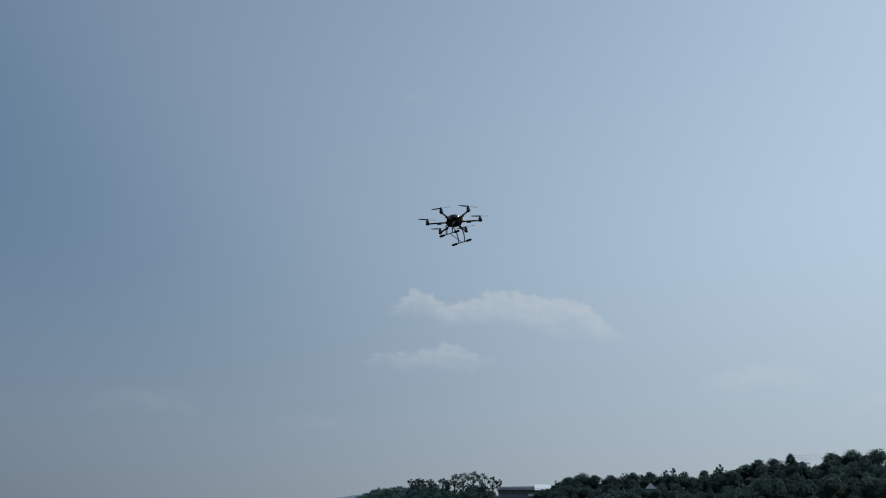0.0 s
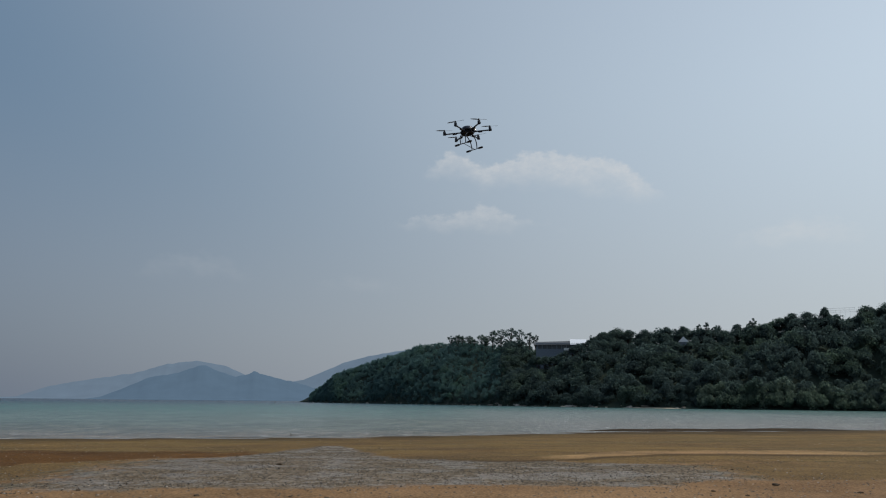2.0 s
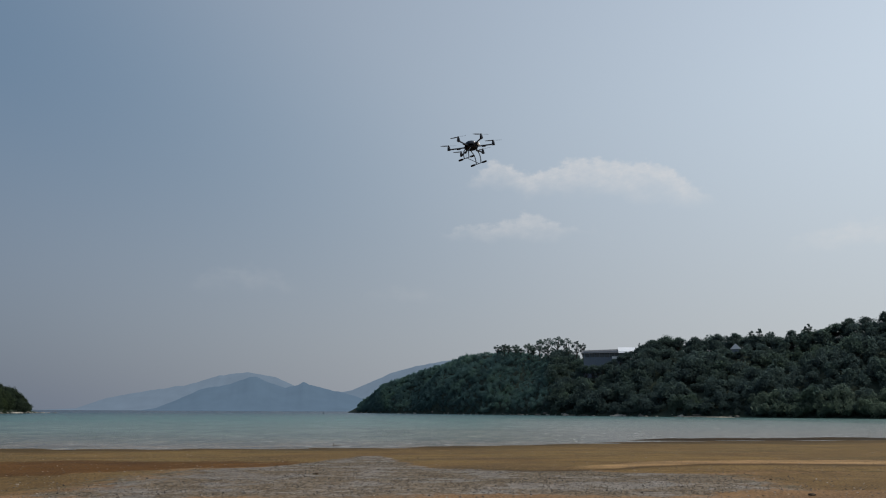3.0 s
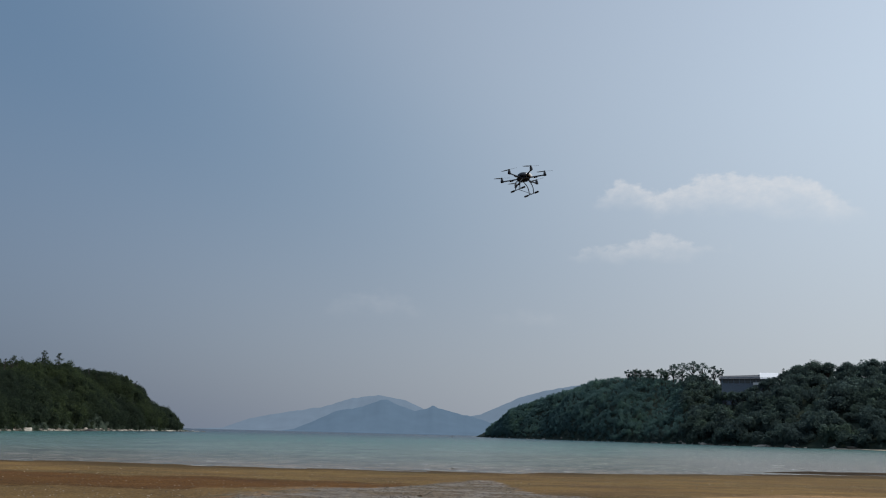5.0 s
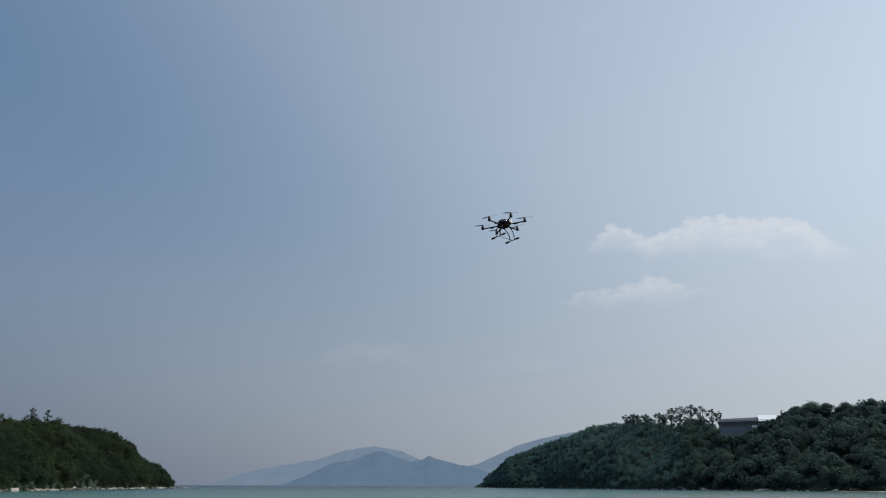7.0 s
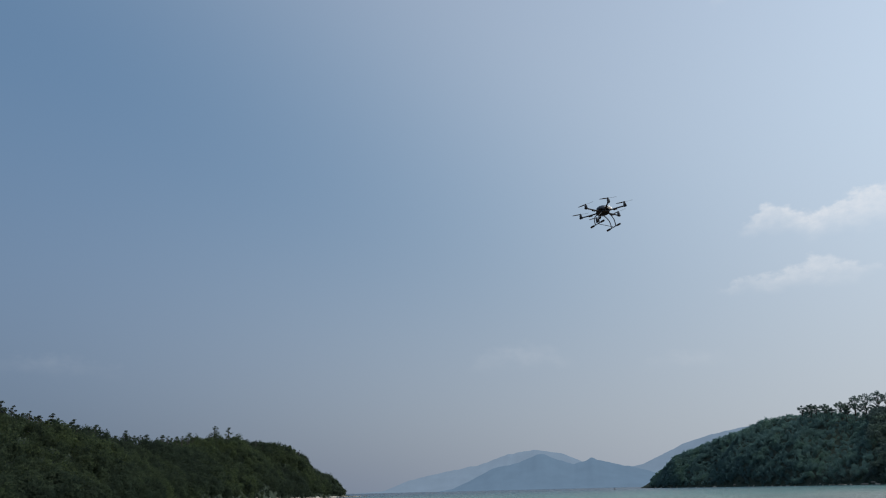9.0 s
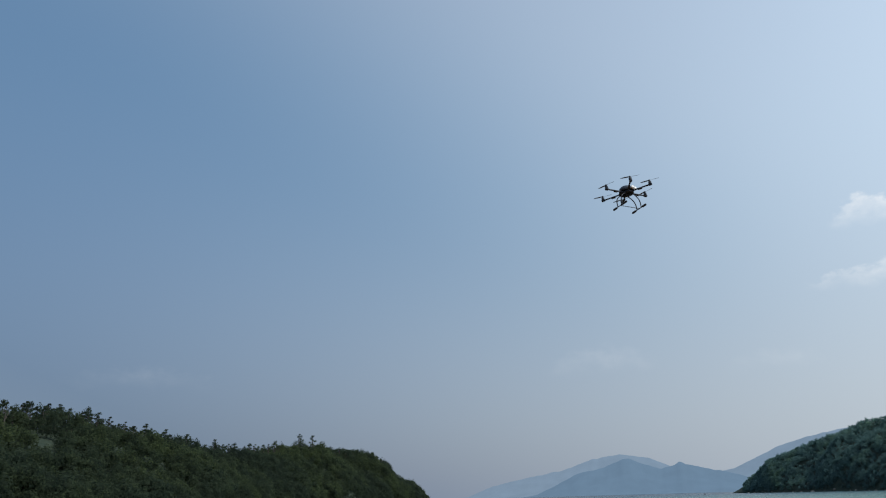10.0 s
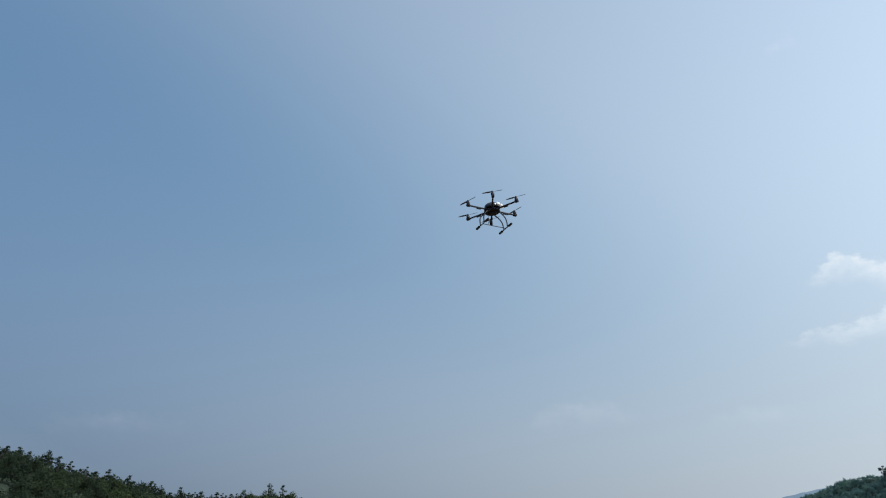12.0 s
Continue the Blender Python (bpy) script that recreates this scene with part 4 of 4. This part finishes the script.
# ---- on the water ----
M_DARKPAINT = plain("dark marine paint", (0.03, 0.03, 0.035), 0.5, scale=2.0)
bx, by = polar(-11.3, 640)
buoy = new("channel_buoy")
buoy.location = (bx, by, 0)
tagged(buoy, "small dark channel buoy floating in the bay", "buoy")
part("float", lathe(bmesh.new(), [(0.5, -0.3), (0.7, 0.0), (0.7, 0.35), (0.35, 0.55)], 14), M_DARKPAINT, buoy)
part("mast", tube(bmesh.new(), [(0, 0, 0.5), (0, 0, 1.3)], [0.22, 0.12], 8), M_DARKPAINT, buoy)
part("topmark", lathe(bmesh.new(), [(0.1, 1.25), (0.3, 1.35), (0.3, 1.65), (0.1, 1.75)], 10), M_DARKPAINT, buoy)

# ---- on the beach ----
M_WOOD = plain("wet driftwood", (0.05, 0.04, 0.03), 0.7, scale=12)
M_STONE = plain("beach stone", (0.085, 0.062, 0.042), 0.9, scale=15, spec=0.15)


def sand_place(az, el):
    """Where a line of sight from eye height at the origin meets the beach."""
    d = 6.0
    while d < 90:
        x, y = polar(az, d)
        if 2.5 + d * math.tan(radians(el)) < beach_height(x, y):
            return x, y, beach_height(x, y)
        d += 0.1
    return (*polar(az, 90), 0.0)


x, y, z = sand_place(-10.1, -2.62)
drift = new("driftwood")
drift.location = (x, y, z)
drift.rotation_euler = (0, 0, 0.2)
tagged(drift, "short dark wet piece of driftwood at the water line", "driftwood")
part("log", tube(bmesh.new(), [(-0.28, 0, 0.05), (-0.1, 0.03, 0.08), (0.12, 0.0, 0.06), (0.3, 0.05, 0.10)], [0.05, 0.075, 0.06, 0.03], 9), M_WOOD, drift)
part("branch", tube(bmesh.new(), [(-0.1, 0.03, 0.08), (-0.14, 0.0, 0.2), (-0.2, 0.02, 0.26)], [0.03, 0.02, 0.01], 6), M_WOOD, drift)

stone_data = []
for s in range(4):
    bm = bmesh.new()
    bmesh.ops.create_icosphere(bm, subdivisions=2, radius=1.0)
    for v in bm.verts:
        v.co *= 1 + 0.3 * noise.fractal(v.co * 1.2 + Vector((s * 5.1, 2, 0)), 1.0, 2.0, 3)
        v.co.z *= 0.55
    me = bpy.data.meshes.new("stone")
    bm.to_mesh(me)
    bm.free()
    me.materials.append(M_STONE)
    stone_data.append(me)
stone_rng = np.random.default_rng(77)
stones = [(24.0, -5.4, 0.075), (29.0, -5.6, 0.05), (-14.1, -4.0, 0.06), (-11.2, -4.6, 0.07), (-24.5, -6.0, 0.05), (-17.0, -6.6, 0.05), (-8.0, -7.0, 0.06), (12.0, -6.9, 0.05)]
stones += [(stone_rng.uniform(-34, 36), stone_rng.uniform(-8.5, -3.2), stone_rng.uniform(0.02, 0.045)) for _ in range(24)]
for az, el, s in stones:
    x, y, z = sand_place(az, el)
    ob = new("stone", stone_data[stone_rng.integers(0, 4)])
    ob.matrix_world = Matrix.LocRotScale((x, y, z + s * 0.2), Euler((0, 0, stone_rng.uniform(0, 6.3))), (s * 1.3, s, s))
    tagged(ob, "small dark stone lying on the sand", "stone", "stones on the beach")


def shingle(count, seed):
    """Shells and pebbles too many to count, in one mesh."""
    rng = np.random.default_rng(seed)
    verts, faces = [], []
    for _ in range(count):
        d = rng.uniform(9, 50) if rng.random() < 0.75 else rng.uniform(9, 24)
        az = rng.uniform(-42, 42)
        x, y = polar(az, d)
        if y > shore(x) - 1:
            continue
        s = rng.uniform(0.008, 0.026)
        z = beach_height(x, y)
        a = rng.uniform(0, 6.3)
        o = len(verts)
        for dx, dy, dz in ((1, 0, 0.2), (0, 0.8, 0.2), (-1, 0, 0.2), (0, -0.8, 0.2), (0, 0, 0.9), (0, 0, -0.4)):
            verts.append((x + s * (dx * math.cos(a) - dy * math.sin(a)) * 1.5, y + s * (dx * math.sin(a) + dy * math.cos(a)) * 1.5, z + dz * s))
        for i in range(4):
            faces.append((o + i, o + (i + 1) % 4, o + 4))
            faces.append((o + (i + 1) % 4, o + i, o + 5))
    m = Mat("pebbles", 0.7)
    m.color(m.ramp(m.geo.outputs["Random Per Island"], [(0.0, (0.05, 0.04, 0.03)), (0.55, (0.12, 0.09, 0.06)), (0.85, (0.2, 0.16, 0.12)), (1.0, (0.38, 0.33, 0.27))]))
    ob = mesh_object("pebbles", verts, faces, m.m)
    tagged(ob, "scattered pebbles and shell fragments on wet sand", "pebbles", kind="stuff")


shingle(6000, 9)


def casts(count, seed):
    """Small dark mud casts that stand up from the silt, too many to count."""
    rng = np.random.default_rng(seed)
    verts, faces = [], []
    while len(verts) < count * 6:
        x, y = rng.uniform(-15, 11), rng.uniform(15, 40)
        if rng.random() > zones(x, y)[0] * (0.35 + 0.65 * (fractal(x, y, 1.6, 4) > -0.1)):
            continue
        s = rng.uniform(0.006, 0.016) * (1.0 + 0.9 * (rng.random() < 0.04))
        z, a, o = beach_height(x, y), rng.uniform(0, 6.3), len(verts)
        for dx, dy, dz in ((1, 0, 0.2), (0, 0.8, 0.3), (-1, 0, 0.2), (0, -0.8, 0.1), (0.2, 0.1, 1.3), (0, 0, -0.5)):
            verts.append((x + s * (dx * math.cos(a) - dy * math.sin(a)) * 1.3, y + s * (dx * math.sin(a) + dy * math.cos(a)) * 1.3, z + dz * s))
        for i in range(4):
            faces.append((o + i, o + (i + 1) % 4, o + 4))
            faces.append((o + (i + 1) % 4, o + i, o + 5))
    m = Mat("mud", 0.8)
    m.color(m.ramp(m.geo.outputs["Random Per Island"], [(0.0, (0.022, 0.020, 0.018)), (0.7, (0.060, 0.052, 0.044)), (0.95, (0.22, 0.20, 0.17))]))
    ob = mesh_object("mud_casts", verts, faces, m.m)
    tagged(ob, "small dark mud casts scattered over grey silt", "mud casts", kind="stuff")


casts(7000, 19)

# ---- the hexacopter ----
M_CARBON = plain("carbon tube", (0.012, 0.017, 0.027), 0.6, scale=60, spec=0.25)
M_PLASTIC = plain("black plastic", (0.012, 0.018, 0.030), 0.7, scale=50, spec=0.2)
M_CANOPY = plain("glossy black canopy", (0.018, 0.026, 0.040), 0.2, scale=30)
M_FOAM = plain("black foam", (0.010, 0.012, 0.016), 0.95, scale=90)
M_MOTOR = plain("grey motor can", (0.030, 0.034, 0.042), 0.4, 0.5, scale=40)
M_PROP = plain("dark propeller", (0.018, 0.021, 0.027), 0.45, scale=40)
M_SILVER = plain("silver casing", (0.78, 0.78, 0.76), 0.25, 0.25, scale=30, amount=0.08)


def turned(x, y, a):
    return x * math.cos(a) - y * math.sin(a), x * math.sin(a) + y * math.cos(a)


def propeller_mesh(length):
    """Two twisted, tapering blades on a hub."""
    bm = bmesh.new()
    lathe(bm, [(0.011, -0.006), (0.011, 0.006), (0.005, 0.012)], 12)
    for side in (0, math.pi):
        rows = []
        for i in range(9):
            u = i / 8
            r = 0.008 + u * (length / 2 - 0.008)
            chord = 0.007 + 0.011 * math.sin(math.pi * min(1, u * 0.85 + 0.12)) ** 0.8
            if i == 8:
                chord *= 0.45
            pitch = radians(26 - 17 * u)
            row = []
            for c, t in ((-0.5, 0.0), (-0.1, 0.0016), (0.5, 0.0), (0.0, -0.0012)):
                px, py = r, c * chord
                z = py * math.tan(pitch) + t
                q = turned(px, py, side)
                row.append(bm.verts.new((q[0], q[1], z + 0.002)))
            rows.append(row)
        for a, b in zip(rows, rows[1:]):
            for k in range(4):
                bm.faces.new((a[k], a[(k + 1) % 4], b[(k + 1) % 4], b[k]))
        bm.faces.new(rows[-1])
        bm.faces.new(rows[0][::-1])
    return bm


def build_drone():
    ob = new("hexacopter")
    tagged(ob, "black six-armed hexacopter with arched landing legs hovering in the air", "drone")
    arm_r = 0.285
    bm = lathe(bmesh.new(), [(0.062, -0.026), (0.080, -0.022), (0.083, -0.016), (0.080, -0.012), (0.062, -0.010)], 24)
    part("bottom_plate", bm, M_PLASTIC, ob)
    part("top_plate", lathe(bmesh.new(), [(0.074, 0.010), (0.083, 0.012), (0.083, 0.016), (0.070, 0.019)], 24), M_PLASTIC, ob)
    part("battery", box(bmesh.new(), (-0.052, -0.020, -0.046), (0.052, 0.020, -0.026), 0.006), M_PLASTIC, ob, "black battery pack strapped under the plate")
    part("strap", box(bmesh.new(), (-0.012, -0.022, -0.048), (0.012, 0.022, -0.024), 0.002), M_FOAM, ob)
    canopy = part("canopy", lathe(bmesh.new(), [(0.079, 0.0165), (0.079, 0.032), (0.073, 0.052), (0.058, 0.066), (0.036, 0.074), (0.012, 0.077)], 32), M_CANOPY, ob, "glossy black domed canopy")
    for f in canopy.data.polygons:
        f.use_smooth = True
    # silver box and pod added as bright specks on the sunny side, plus aerial
    silver_box = part("silver_box", box(bmesh.new(), (-0.017, -0.017, -0.016), (0.017, 0.017, 0.016), 0.006), M_SILVER, ob, "shiny silver box added as a bright speck")
    silver_box.location, silver_box.rotation_euler = (0.088, -0.030, 0.030), (0, 0.2, 0.85)
    part("silver_pod", lathe(bmesh.new(), [(0.008, -0.004), (0.020, 0.004), (0.024, 0.020), (0.018, 0.036), (0.006, 0.042)], 16,
                             Matrix.Translation((0.096, 0.022, 0.006))), M_SILVER, ob, "round bright pod added as a bright speck")
    part("antenna", tube(bmesh.new(), [(-0.06, 0.03, -0.02), (-0.075, 0.04, -0.07), (-0.08, 0.045, -0.12)], 0.0018, 6), M_PLASTIC, ob)
    spins = [-k * math.pi / 3 + v for k, v in enumerate((0.15, -0.3, 0.1, 0.25, -0.2, 0.35))]
    for k in range(6):
        a = k * math.pi / 3
        arm = part("arm", tube(bmesh.new(), [(0.055, 0, 0), (arm_r + 0.012, 0, 0)], 0.0088, 10), M_CARBON, ob)
        arm.rotation_euler = (0, 0, a)
        part("clamp", box(bmesh.new(), (0.066, -0.014, -0.012), (0.090, 0.014, 0.012), 0.003), M_PLASTIC, arm)
        part("motor_mount", box(bmesh.new(), (arm_r - 0.020, -0.015, -0.011), (arm_r + 0.020, 0.015, 0.012), 0.004), M_PLASTIC, arm)
        part("motor", lathe(bmesh.new(), [(0.015, 0.011), (0.0175, 0.014), (0.0175, 0.034), (0.010, 0.040), (0.004, 0.041), (0.004, 0.052)], 18,
                            Matrix.Translation((arm_r, 0, 0))), M_MOTOR, arm, "grey brushless motor")
        prop = part("propeller", propeller_mesh(0.215), M_PROP, arm, "dark two-bladed propeller")
        prop.location = (arm_r, 0, 0.050)
        prop.rotation_euler = (0, 0, spins[k])
        part("speed_controller", box(bmesh.new(), (0.135, -0.011, -0.0165), (0.185, 0.011, -0.0075), 0.002), M_FOAM, arm)
    along, side = radians(-30), radians(60)
    rail = Vector((math.cos(along), math.sin(along), 0))
    out = Vector((math.cos(side), math.sin(side), 0))
    for s in (-1, 1):
        for e in (-1, 1):
            foot = out * (0.140 * s) + rail * (0.036 * e) + Vector((0, 0, -0.188))
            top = out * (0.045 * s) + rail * (0.042 * e) + Vector((0, 0, -0.022))
            pts = []
            for i in range(9):
                u = i / 8
                # an arch that leaves the hub sideways and drops to the skid
                p = top.lerp(foot, u)
                p += out * (s * 0.034 * math.sin(math.pi * u)) + Vector((0, 0, 0.016 * math.sin(math.pi * u)))
                pts.append(p)
            part("leg", tube(bmesh.new(), pts, 0.0062, 8), M_CARBON, ob)
        c = out * (0.140 * s) + Vector((0, 0, -0.190))
        skid = part("skid", tube(bmesh.new(), [c - rail * 0.115, c + rail * 0.115], 0.0052, 8), M_CARBON, ob)
        for e in (-1, 1):
            part("foam_grip", tube(bmesh.new(), [c + rail * (e * 0.055), c + rail * (e * 0.062), c + rail * (e * 0.112), c + rail * (e * 0.119)],
                                   [0.009, 0.0125, 0.0125, 0.008], 10), M_FOAM, skid)
    low = Vector((0, 0, -0.186))
    part("cross_bar", tube(bmesh.new(), [out * -0.140 + low, out * 0.140 + low], 0.0038, 8), M_CARBON, ob)
    return ob


drone = build_drone()
drone.matrix_world = pose(0.249, 8.81, 5.79, -2, -6, -3)
